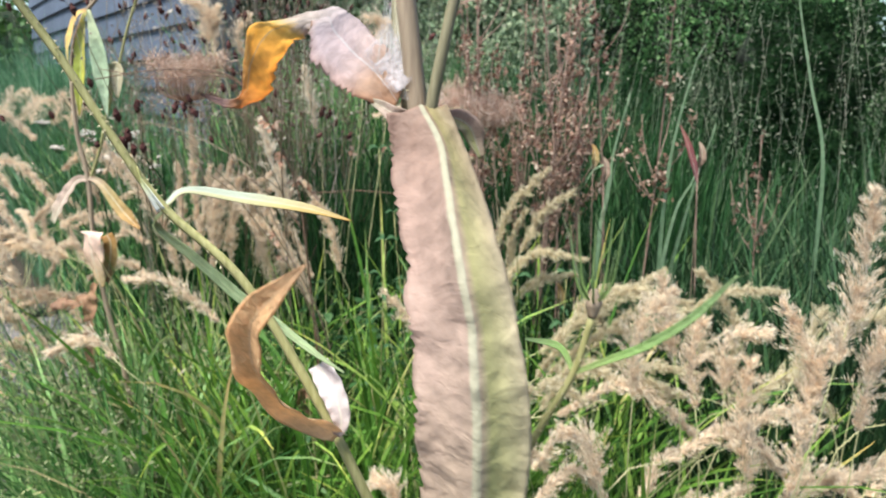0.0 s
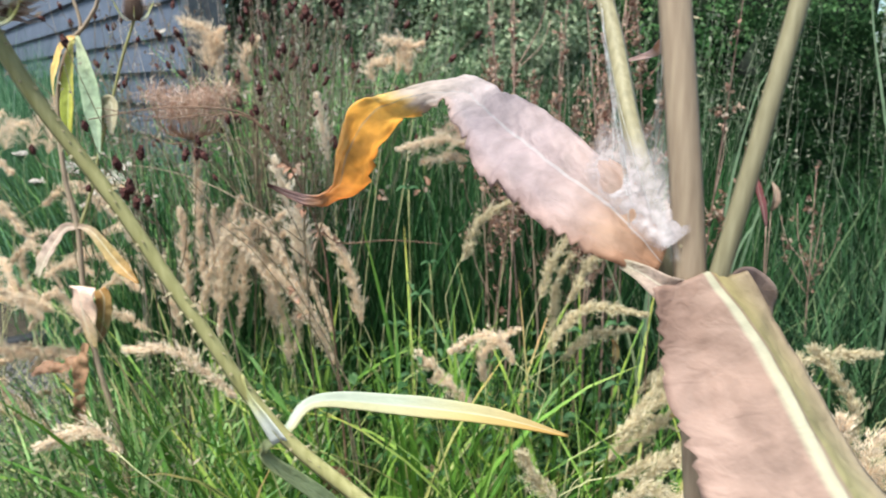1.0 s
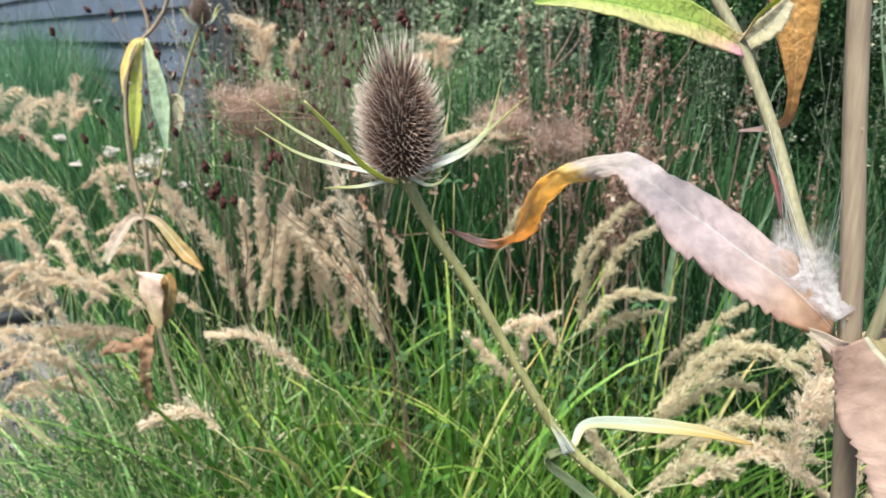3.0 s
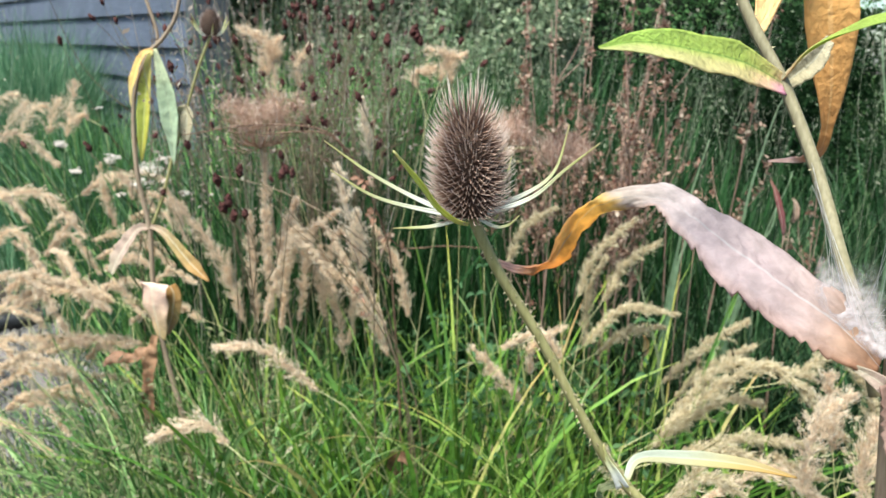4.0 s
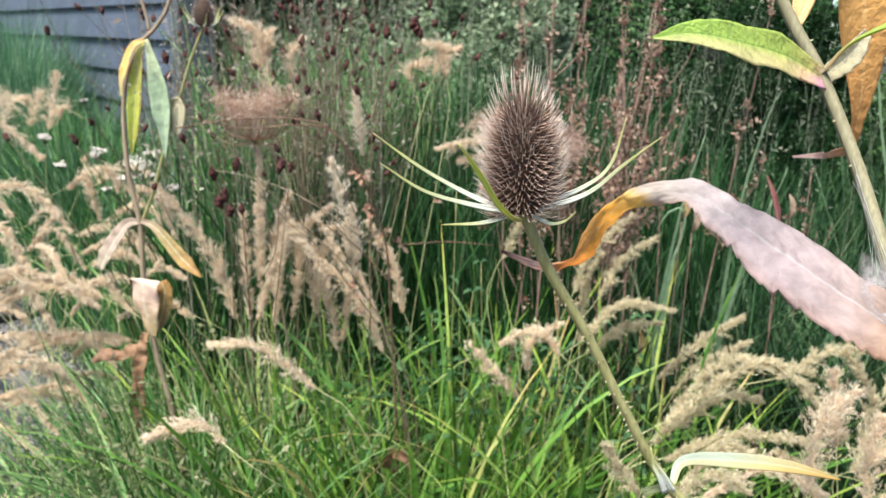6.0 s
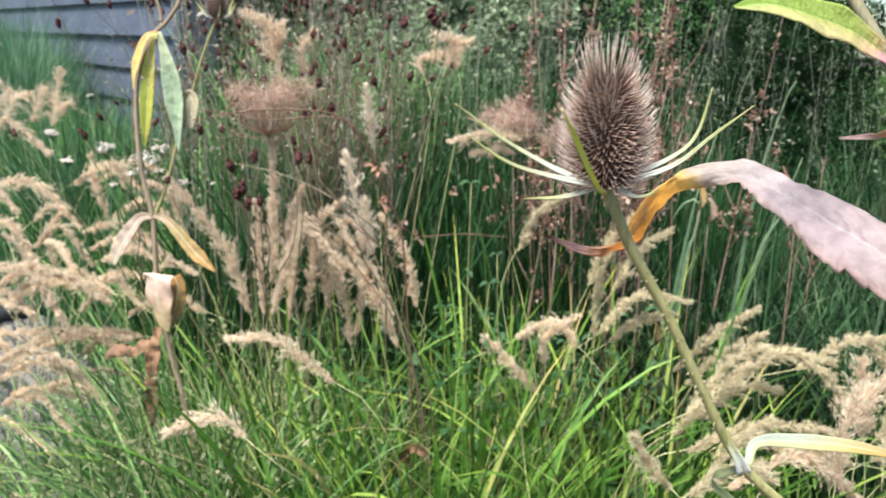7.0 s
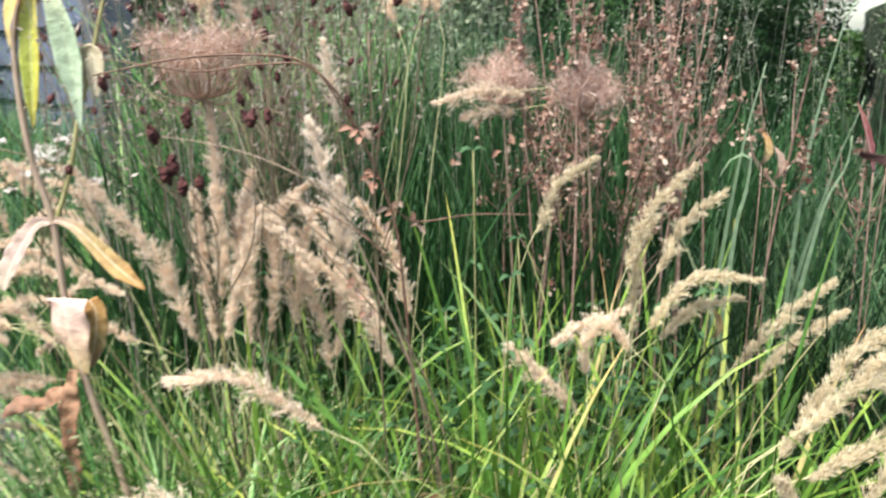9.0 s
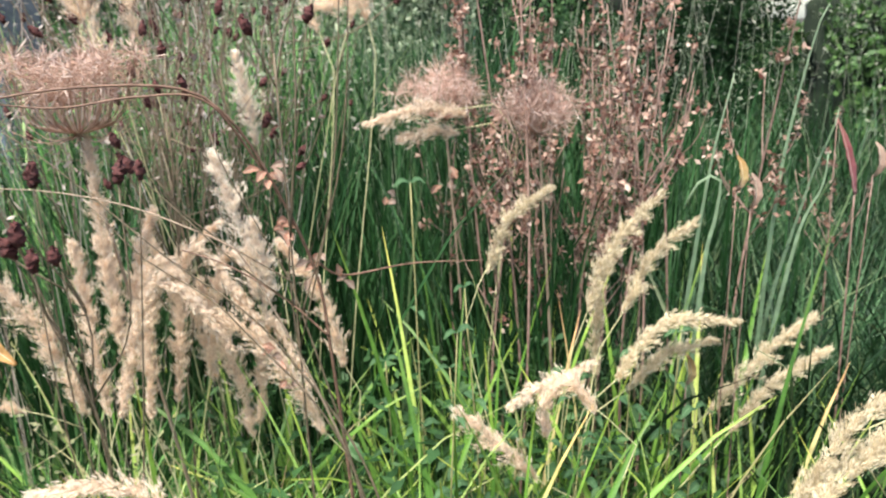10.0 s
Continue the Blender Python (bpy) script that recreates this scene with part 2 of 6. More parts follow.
sp_n = noise_node(sp_nt, 45, 3)
sp_t = ramp_of(sp_nt, [(0.35, (0.7,) * 3), (0.65, (1.1,) * 3)])
sp_nt.links.new(sp_n.outputs["Fac"], sp_t.inputs[0])
sp_nt.links.new(mix_node(sp_nt, 1.0, sp_r.outputs[0], sp_t.outputs[0], "MULTIPLY"), sp_b.inputs["Base Color"])
BRACT_LIME = leaf_mat("bract_lime", [(0.0, (0.594, 0.550, 0.192)), (0.3, (0.648, 0.650, 0.144)), (0.8, (0.675, 0.700, 0.168)), (1.0, (0.810, 0.725, 0.336))], mottling=0.1, through_amount=0.35, vein=(0.55, 0.6, 0.25), vein_width=0.015, vein_strength=0.2, ragged=0.0, wrinkle=0.2)
BRACT = leaf_mat("teasel_bract", [(0.0, (0.80, 0.79, 0.74)), (0.3, (0.78, 0.77, 0.68)), (0.55, (0.62, 0.61, 0.38)), (0.8, (0.50, 0.49, 0.20)), (1.0, (0.50, 0.44, 0.20))], mottling=0.1, through_amount=0.3, vein=(0.7, 0.7, 0.55), vein_width=0.01, vein_strength=0.15, ragged=0.0, wrinkle=0.2)
# Stops 0.50 to 0.605 are whitened to brighten the bend that falls in shade.
LEAF_PALE = leaf_mat("leaf_pale", [(0.0, (0.400, 0.211, 0.120)), (0.06, (0.419, 0.269, 0.190)), (0.13, (0.459, 0.346, 0.330)), (0.22, (0.459, 0.360, 0.370)), (0.36, (0.474, 0.385, 0.400)), (0.50, (0.597, 0.515, 0.520)), (0.605, (0.742, 0.655, 0.600)), (0.635, (0.927, 0.740, 0.340)), (0.68, (0.906, 0.640, 0.270)), (0.78, (0.865, 0.560, 0.220)), (0.87, (0.824, 0.500, 0.270)), (0.92, (0.549, 0.384, 0.370)), (1.0, (0.100, 0.048, 0.040))], edge=[(0.0, (0.98, 0.84, 0.76)), (0.2, (1.0, 0.97, 0.97)), (1.0, (1.04, 1.02, 1.0))], mottling=0.22, through_amount=0.45, thin_tip=0.75, vein=(0.52, 0.49, 0.50), vein_width=0.012, ragged=0.05, vein_strength=0.5)
LEAF_BROWN = leaf_mat("leaf_brown", [(0.0, (0.271, 0.174, 0.136)), (0.2, (0.375, 0.255, 0.209)), (0.5, (0.458, 0.332, 0.277)), (1.0, (0.448, 0.348, 0.241))], edge=[(0.0, (1.0, 0.95, 0.95)), (0.53, (1.02, 1.0, 0.98)), (0.62, (1.0, 1.25, 0.72)), (1.0, (0.92, 1.02, 0.86))], mottling=0.14, wrinkle=0.6, vein=(0.46, 0.47, 0.33), vein_width=0.026, vein_strength=0.6, through_amount=0.32, ragged=0.2)
LEAF_ORANGE = leaf_mat("leaf_orange", [(0.000, (0.836, 0.541, 0.255)), (0.400, (0.788, 0.433, 0.139)), (0.800, (0.620, 0.293, 0.103)), (0.930, (0.740, 0.488, 0.439))], mottling=0.12, vein=(0.9, 0.6, 0.28), vein_strength=0.3)
LEAF_RUST = leaf_mat("leaf_rust", [(0.0, (0.888, 0.673, 0.462)), (0.3, (0.864, 0.592, 0.336)), (0.8, (0.816, 0.510, 0.273)), (1.0, (0.600, 0.383, 0.231))], mottling=0.2, vein=(0.72, 0.54, 0.36), through_amount=0.5)
LEAF_SHRIVEL = leaf_mat("leaf_shrivelled", [(0.0, (0.369, 0.209, 0.119)), (0.5, (0.308, 0.162, 0.092)), (1.0, (0.226, 0.124, 0.082))], mottling=0.4, vein=(0.3, 0.18, 0.1), vein_strength=0.15)
LEAF_NODE = leaf_mat("leaf_cream_yellow", [(0.0, (0.396, 0.421, 0.344)), (0.4, (0.404, 0.421, 0.327)), (0.65, (0.413, 0.361, 0.198)), (1.0, (0.378, 0.241, 0.077))], edge=[(0.5, (1.0, 1.0, 1.0)), (0.58, (1.0, 0.90, 0.70)), (1.0, (1.0, 0.86, 0.62))], mottling=0.06, wrinkle=0.25, vein=(0.5, 0.5, 0.38))
LEAF_OLIVE = leaf_mat("leaf_olive", [(0.0, (0.344, 0.356, 0.173)), (0.4, (0.311, 0.379, 0.196)), (1.0, (0.367, 0.436, 0.230))], mottling=0.2, vein=(0.459, 0.482, 0.298), through_amount=0.3)
LEAF_LIME = leaf_mat("leaf_lime", [(0.0, (0.50, 0.34, 0.22)), (0.12, (0.54, 0.42, 0.20)), (0.26, (0.42, 0.50, 0.11)), (1.0, (0.37, 0.53, 0.10))], mottling=0.15, vein=(0.22, 0.34, 0.08), vein_width=0.02, through_amount=0.4, vein_strength=0.6)
LEAF_TURNING = leaf_mat("leaf_turning", [(0.0, (0.50, 0.34, 0.22)), (0.10, (0.48, 0.46, 0.14)), (0.24, (0.42, 0.50, 0.11)), (1.0, (0.37, 0.53, 0.10))], edge=[(0.0, (1.65, 1.12, 2.6)), (0.30, (1.5, 1.08, 2.2)), (0.47, (1.12, 1.02, 1.2)), (0.5, (1.0, 1.0, 1.0))], mottling=0.12, vein=(0.20, 0.32, 0.07), vein_width=0.02, through_amount=0.4, vein_strength=0.6)
LEAF_YELLOW = leaf_mat("leaf_yellow", [(0.0, (0.66, 0.58, 0.30)), (0.35, (0.64, 0.58, 0.16)), (0.7, (0.62, 0.58, 0.13)), (1.0, (0.56, 0.46, 0.11))], edge=[(0.0, (1.0, 0.95, 0.8)), (0.5, (0.88, 1.0, 0.85))], mottling=0.12, vein=(0.75, 0.72, 0.45), through_amount=0.35)
LEAF_AMBER = leaf_mat("leaf_amber", [(0.0, (0.80, 0.52, 0.20)), (0.5, (0.84, 0.58, 0.20)), (1.0, (0.74, 0.62, 0.28))], mottling=0.15, vein=(0.74, 0.6, 0.35), through_amount=0.35)
LEAF_GREY = leaf_mat("leaf_greygreen", [(0.0, (0.600, 0.612, 0.396)), (0.4, (0.492, 0.588, 0.384)), (1.0, (0.552, 0.648, 0.456))], mottling=0.15, vein=(0.50, 0.54, 0.36), through_amount=0.35)
DRY_FLAKE = leaf_mat("dry_flake", [(0.0, (0.34, 0.22, 0.16)), (1.0, (0.42, 0.29, 0.22))])
FLAKE_CORAL = leaf_mat("coral_flake", [(0.0, (0.46, 0.22, 0.14)), (1.0, (0.58, 0.32, 0.22))], mottling=0.3)
REED = leaf_mat("reed_green", [(0.0, (0.10, 0.17, 0.08)), (0.6, (0.19, 0.29, 0.16)), (1.0, (0.30, 0.40, 0.24))], mottling=0.2, vein=(0.34, 0.42, 0.26), through_amount=0.3)
LEAF_HERB = leaf_mat("leaf_herb", [(0.0, (0.05, 0.12, 0.045)), (1.0, (0.09, 0.18, 0.075))], mottling=0.2, vein=(0.2, 0.32, 0.16), through_amount=0.35)
LEAF_RED = leaf_mat("leaf_red", [(0.0, (0.20, 0.08, 0.09)), (0.6, (0.28, 0.09, 0.09)), (1.0, (0.34, 0.15, 0.12))], mottling=0.2)
LEAF_WHITE = leaf_mat("leaf_white", [(0.0, (0.541, 0.406, 0.359)), (0.4, (0.656, 0.546, 0.530)), (1.0, (0.672, 0.569, 0.562))], mottling=0.08, through_amount=0.35, wrinkle=0.3)
LEAF_GREEN = leaf_mat("leaf_green", [(0.0, (0.30, 0.36, 0.13)), (0.3, (0.22, 0.33, 0.10)), (1.0, (0.26, 0.36, 0.16))], mottling=0.12, vein=(0.34, 0.42, 0.2), through_amount=0.3)
LEAF_CREAM = leaf_mat("leaf_cream", [(0.000, (0.493, 0.417, 0.258)), (1.000, (0.535, 0.457, 0.314))], mottling=0.15)
LEAF_PINK = leaf_mat("leaf_pink", [(0.0, (0.766, 0.561, 0.277)), (0.35, (0.806, 0.579, 0.381)), (0.7, (0.847, 0.598, 0.477)), (1.0, (0.847, 0.606, 0.503))], mottling=0.15, through_amount=0.32)
LEAF_PAIR = leaf_mat("leaf_pink_brown", [(0.0, (0.50, 0.36, 0.28)), (0.6, (0.54, 0.40, 0.33)), (1.0, (0.52, 0.44, 0.32))], mottling=0.25, through_amount=0.35)
LEAF_TAN = leaf_mat("leaf_tan", [(0.0, (0.40, 0.28, 0.21)), (0.4, (0.44, 0.32, 0.14)), (1.0, (0.42, 0.22, 0.07))], mottling=0.25)
SOIL = plain_mat("soil", (0.018, 0.013, 0.009), (0.05, 0.038, 0.026), 30, 0.95, relief=0.6, relief_size=0.02)
BOARD = plain_mat("painted_board", (0.054, 0.063, 0.094), (0.100, 0.113, 0.155), 30, 0.6, stretch=(0.3, 0.3, 6), relief=0.25)
TRIM = plain_mat("dark_trim", (0.048, 0.053, 0.064), (0.096, 0.102, 0.112), 30, 0.6)
STONE = island_mat("gravel", [(0.0, (0.053, 0.050, 0.052)), (0.5, (0.106, 0.101, 0.100)), (0.85, (0.165, 0.154, 0.148)), (1.0, (0.202, 0.170, 0.143))], 0.0, 0.85)
GRAVEL_BED = plain_mat("gravel_bed", (0.050, 0.046, 0.045), (0.145, 0.135, 0.130), 70, 0.9, relief=0.9, relief_size=0.02)
EDGE_WOOD = plain_mat("weathered_wood", (0.096, 0.078, 0.078), (0.180, 0.156, 0.150), 40, 0.85, stretch=(1, 8, 8))
CAP_ORANGE = plain_mat("orange_plastic", (0.62, 0.26, 0.05), (0.74, 0.36, 0.08), 60, 0.4, spec=0.5)
BLACK = plain_mat("black_rubber", (0.012, 0.012, 0.014), (0.03, 0.03, 0.034), 60, 0.35, spec=0.5)
HEDGE = island_mat("hedge_leaf", [(0.0, (0.042, 0.104, 0.034)), (0.6, (0.104, 0.228, 0.080)), (1.0, (0.266, 0.418, 0.171))], 0.35, 0.6, spec=0.1)
BUSH = island_mat("bush_leaf", [(0.0, (0.038, 0.083, 0.022)), (0.6, (0.068, 0.143, 0.038)), (1.0, (0.120, 0.210, 0.060))], 0.3, 0.5)
SHRUB_PALE = island_mat("shrub_grey_green", [(0.0, (0.124, 0.179, 0.103)), (0.5, (0.276, 0.359, 0.221)), (1.0, (0.524, 0.580, 0.386))], 0.4, 0.6, spec=0.1)
HEDGE_DARK = island_mat("hedge_dark_leaf", [(0.0, (0.011, 0.028, 0.010)), (0.6, (0.020, 0.048, 0.018)), (1.0, (0.036, 0.072, 0.027))], 0.3, 0.8, spec=0.04)
# Backing sheets inside the shrubs: shade between the leaves is in their colour.
SHRUB_CORE = plain_mat("shrub_backing", (0.05, 0.065, 0.04), (0.13, 0.15, 0.10), 40, 0.95, relief=0.8, relief_size=0.02)
HEDGE_CORE = plain_mat("hedge_shade_backing", (0.008, 0.014, 0.008), (0.02, 0.03, 0.015), 8, 0.95)

def fade_edges(nt, b, alpha):
    """Lets a thin sheet grow sparse towards its rim."""
    uv, sp = uv_split(nt)
    rx = ramp_of(nt, [(0.0, (0.0,) * 3), (0.3, (1.0,) * 3), (0.7, (1.0,) * 3), (1.0, (0.0,) * 3)])
    ry = ramp_of(nt, [(0.0, (0.9,) * 3), (0.6, (1.0,) * 3), (1.0, (0.1,) * 3)])
    nt.links.new(sp.outputs["X"], rx.inputs[0])
    nt.links.new(sp.outputs["Y"], ry.inputs[0])
    c = mix_node(nt, 1.0, mix_node(nt, 1.0, alpha, rx.outputs[0], "MULTIPLY"), ry.outputs[0], "MULTIPLY")
    nt.links.new(c, b.inputs["Alpha"])


WEB, web_nt, web_b = base_mat("spider_web", 0.7, 0.2)
web_b.inputs["Base Color"].default_value = (0.58, 0.52, 0.52, 1)
web_n = noise_node(web_nt, 210, 8)
web_r = ramp_of(web_nt, [(0.32, (0.02,) * 3), (0.75, (0.36,) * 3)])
web_nt.links.new(web_n.outputs["Fac"], web_r.inputs[0])
fade_edges(web_nt, web_b, web_r.outputs[0])
WEB_DENSE, wd_nt, wd_b = base_mat("dense_silk", 0.8, 0.15)
wd_b.inputs["Base Color"].default_value = (0.35, 0.30, 0.305, 1)
wd_n = noise_node(wd_nt, 260, 9)
wd_r = ramp_of(wd_nt, [(0.34, (0.45,) * 3), (0.66, (0.95,) * 3)])
wd_nt.links.new(wd_n.outputs["Fac"], wd_r.inputs[0])
fade_edges(wd_nt, wd_b, wd_r.outputs[0])
bump(wd_nt, wd_b, wd_n.outputs["Fac"], 0.4, 0.001)
SILK = plain_mat("silk", (0.35, 0.34, 0.34), (0.5, 0.48, 0.48), 60, 0.6)


# ---- mesh helpers ----
def spline(points, n):
    """n + 1 places at even steps along a smooth line through the points."""
    p = np.array(points, float)
    p = np.vstack([2 * p[0] - p[1], p, 2 * p[-1] - p[-2]])
    out = []
    for i in range(1, len(p) - 2):
        for u in np.linspace(0, 1, 24, endpoint=False):
            a, b, c, d = p[i - 1], p[i], p[i + 1], p[i + 2]
            out.append(0.5 * (2 * b + (c - a) * u + (2 * a - 5 * b + 4 * c - d) * u * u + (3 * b - a - 3 * c + d) * u ** 3))
    out.append(p[-2])
    out = np.array(out)
    s = np.concatenate([[0], np.cumsum(np.linalg.norm(np.diff(out, axis=0), axis=1))])
    t = np.linspace(0, s[-1], n + 1)
    return np.stack([np.interp(t, s, out[:, k]) for k in range(3)], 1)


def values(keys, n):
    return np.interp(np.linspace(0, 1, n + 1), np.linspace(0, 1, len(keys)), keys)


def unit(v):
    v = np.asarray(v, float)
    return v / np.maximum(np.linalg.norm(v, axis=-1, keepdims=True), 1e-9)


class Soup:
    """Vertices and faces gathered for one mesh."""

    def __init__(self):
        self.v, self.f, self.uv, self.n = [], [], [], 0

    def add(self, verts, faces, uvs=None):
        verts = np.asarray(verts, float).reshape(-1, 3)
        self.v.append(verts)
        self.f += [tuple(int(i) + self.n for i in q) for q in faces]
        self.uv.append(np.zeros((len(verts), 2)) if uvs is None else np.asarray(uvs, float).reshape(-1, 2))
        self.n += len(verts)
        return self

    def tube(self, points, radii, n=16, sides=8, ridges=0, cap=True):
        c = spline(points, n)
        r = values(radii, n)
        t = unit(np.gradient(c, axis=0))
        ref = np.array([0.0, -1.0, 0.0]) if abs(t[0][1]) < 0.8 else np.array([1.0, 0.0, 0.0])
        a = unit(np.cross(t, ref))
        b = np.cross(t, a)
        ang = np.linspace(0, 2 * math.pi, sides, endpoint=False)
        rr = r[:, None] * (1 + (0.07 * np.cos(ang * ridges) if ridges else 0 * ang))[None, :]
        v = c[:, None, :] + rr[..., None] * (np.cos(ang)[None, :, None] * a[:, None, :] + np.sin(ang)[None, :, None] * b[:, None, :])
        f = [(i * sides + j, i * sides + (j + 1) % sides, (i + 1) * sides + (j + 1) % sides, (i + 1) * sides + j) for i in range(n) for j in range(sides)]
        if cap:
            f += [tuple(range(sides - 1, -1, -1)), tuple(n * sides + j for j in range(sides))]
        uv = [(j / sides, i / n) for i in range(n + 1) for j in range(sides)]
        return self.add(v, f, uv)

    def blade(self, points, widths, face=(0, -1, 0.2), face2=None, n=30, across=10, fold=0.15, wave=0.0, waves=5, saw=0.0, teeth=30, curl=0.0, rough=0.0, seed=1, lop=(1.0, 1.0)):
        """A leaf's surface along a line, its face turned to a side."""
        c = spline(points, n)
        w = values(widths, n)
        t = unit(np.gradient(c, axis=0))
        k = np.linspace(0, 1, n + 1)
        fd = np.array(face)[None] * (1 - k[:, None]) + np.array(face2 if face2 else face)[None] * k[:, None]
        side = unit(np.cross(t, unit(fd)))
        nor = unit(np.cross(side, t))
        u = np.linspace(-1, 1, across + 1)
        tooth = ((k * teeth + 0.6 * np.sin(k * 37 + seed)) % 1.0) * (0.55 + 0.45 * np.sin(k * 53 + seed * 2))
        verts, uvs = [], []
        rg = random.Random(seed)
        ph = rg.random() * 6
        for i in range(n + 1):
            for x in u:
                e = abs(x)
                ww = w[i] * (1 - saw * tooth[i] * (e > 0.95)) * (lop[0] if x < 0 else lop[1])
                lift = fold * e * w[i] + wave * e ** 2 * w[i] * math.sin(k[i] * waves * 6.283 + ph + (1.7 if x > 0 else 0)) + curl * x * w[i]
                p = c[i] + side[i] * x * ww + nor[i] * lift
                if rough:
                    p = p + nor[i] * rough * noise.noise((p[0] * 60, p[1] * 60, p[2] * 60))
                verts.append(p)
                uvs.append(((x + 1) / 2, k[i]))
        m = across + 1
        f = [(i * m + j, i * m + j + 1, (i + 1) * m + j + 1, (i + 1) * m + j) for i in range(n) for j in range(across)]
        return self.add(verts, f, uvs)


def loft(low, mid, high, n=110, half=9, teeth=0, tooth=0.0, rough=0.0, wave=0.0, seed=1):
    """A leaf between its two edges, creased along the midrib, with an uneven, toothed margin."""
    a, m, b = spline(low, n), spline(mid, n), spline(high, n)
    k = np.linspace(0, 1, n + 1)
    rg = np.random.default_rng(seed)
    jag = ((k * teeth + 0.5 * np.sin(k * 31 + seed)) % 1.0) * (0.5 + 0.5 * np.sin(k * 47 + seed)) if teeth else 0 * k
    t = unit(np.gradient(m, axis=0))
    verts, uvs = [], []
    for i in range(n + 1):
        nor = unit(np.cross(b[i] - a[i], t[i]))
        for j in range(-half, half + 1):
            e = abs(j) / half
            edge = a[i] if j < 0 else b[i]
            w = edge - m[i]
            q = m[i] + w * e * (1 - tooth * jag[i] * (1.0 if j < 0 else 0.2) * e ** 3) + nor * np.linalg.norm(w) * (0.10 * math.sin(math.pi * e) + wave * e * e * math.sin(k[i] * 30 + (0 if j < 0 else 2) + seed))
            if rough:
                q = q + nor * rough * (noise.noise(Vector(q) * 55) + 0.6 * noise.noise(Vector(q) * 130) + 0.8 * noise.noise(Vector((k[i] * 26 - e * 4, j * 0.12, seed))) * e)
            verts.append(q)
            uvs.append((0.5 + 0.5 * j / half, k[i]))
    c = 2 * half + 1
    f = [(i * c + j, i * c + j + 1, (i + 1) * c + j + 1, (i + 1) * c + j) for i in range(n) for j in range(c - 1)]
    return Soup().add(verts, f, uvs)


def mesh_of(name, soup, material, smooth=True):
    me = bpy.data.meshes.new(name)
    v = np.vstack(soup.v)
    me.from_pydata(v.tolist(), [], soup.f)
    uv = np.vstack(soup.uv)
    lay = me.uv_layers.new(name="UVMap")
    idx = np.zeros(len(me.loops), int)
    me.loops.foreach_get("vertex_index", idx)
    lay.data.foreach_set("uv", uv[idx].ravel())
    me.materials.append(material)
    if smooth:
        me.polygons.foreach_set("use_smooth", np.ones(len(me.polygons), bool))
    me.update()
    return me


def quads_mesh(name, verts, faces, material):
    """A large mesh from arrays of places and of four-cornered faces."""
    me = bpy.data.meshes.new(name)
    verts, faces = np.asarray(verts, np.float32).reshape(-1, 3), np.asarray(faces, np.int32).reshape(-1, 4)
    me.vertices.add(len(verts))
    me.vertices.foreach_set("co", verts.ravel())
    me.loops.add(faces.size)
    me.loops.foreach_set("vertex_index", faces.ravel())
    me.polygons.add(len(faces))
    me.polygons.foreach_set("loop_start", np.arange(len(faces), dtype=np.int32) * 4)
    me.materials.append(material)
    me.update(calc_edges=True)
    me.validate()
    return me


def part(name, soup, material, parent, label="", thick=0.0, smooth=True):
    ob = new(name, mesh_of(name, soup, material, smooth) if isinstance(soup, Soup) else soup)
    if parent:
        ob.parent = parent
    if label:
        ob["label"] = label
    if thick:
        mod = ob.modifiers.new("thickness", "SOLIDIFY")
        mod.thickness, mod.offset = thick, 0
    return ob


def thing(name, place, label, category, group="", kind=""):
    """An empty at a thing's base; its parts are modelled in world metres."""
    e = new(name)
    e.empty_display_size = 0.05
    return tagged(e, label, category, group, kind)


def blade_field(name, material, roots, length, lean, bend, width, seed, azimuth=None, spread=3.1416, segs=6, z0=0.0, centre=None):
    """Grass blades as one mesh: each rises from its root, leans and bends over."""
    g = np.random.default_rng(seed)
    n = len(roots)
    L = g.uniform(*length, n) * g.uniform(0.75, 1.0, n)
    az = g.uniform(-spread, spread, n) + (0 if azimuth is None else azimuth)
    if centre is not None:
        az = np.arctan2(roots[:, 1] - centre[1], roots[:, 0] - centre[0]) + g.normal(0, 0.5, n)
    th = g.uniform(*lean, n)
    kap = g.uniform(*bend, n)
    W = g.uniform(*width, n)
    tw = g.uniform(-1.2, 1.2, n)
    dx, dy = np.cos(az), np.sin(az)
    p = np.stack([roots[:, 0], roots[:, 1], np.full(n, z0)], 1)
    prof = np.interp(np.linspace(0, 1, segs + 1), [0, 0.2, 0.6, 0.85, 1], [0.75, 1, 0.85, 0.5, 0.04])
    rows = []
    for i in range(segs + 1):
        s = i / segs
        a = th + kap * s ** 1.6
        hz, vt = np.sin(a), np.cos(a)
        nor = np.stack([-dx * vt, -dy * vt, hz], 1)
        sd = np.stack([-dy, dx, np.zeros(n)], 1)
        tww = tw * (0.4 + 0.6 * s)
        w = (sd * np.cos(tww)[:, None] + nor * np.sin(tww)[:, None]) * (W * prof[i] * 0.5)[:, None]
        rows.append(np.stack([p - w, p + w], 1))
        p = p + np.stack([dx * hz, dy * hz, vt], 1) * (L / segs)[:, None]
    v = np.stack(rows, 1)
    k = np.arange(n)[:, None] * (2 * (segs + 1))
    i = np.arange(segs)[None, :] * 2
    f = np.stack([k + i, k + i + 1, k + i + 3, k + i + 2], -1)
    return quads_mesh(name, v, f, material)


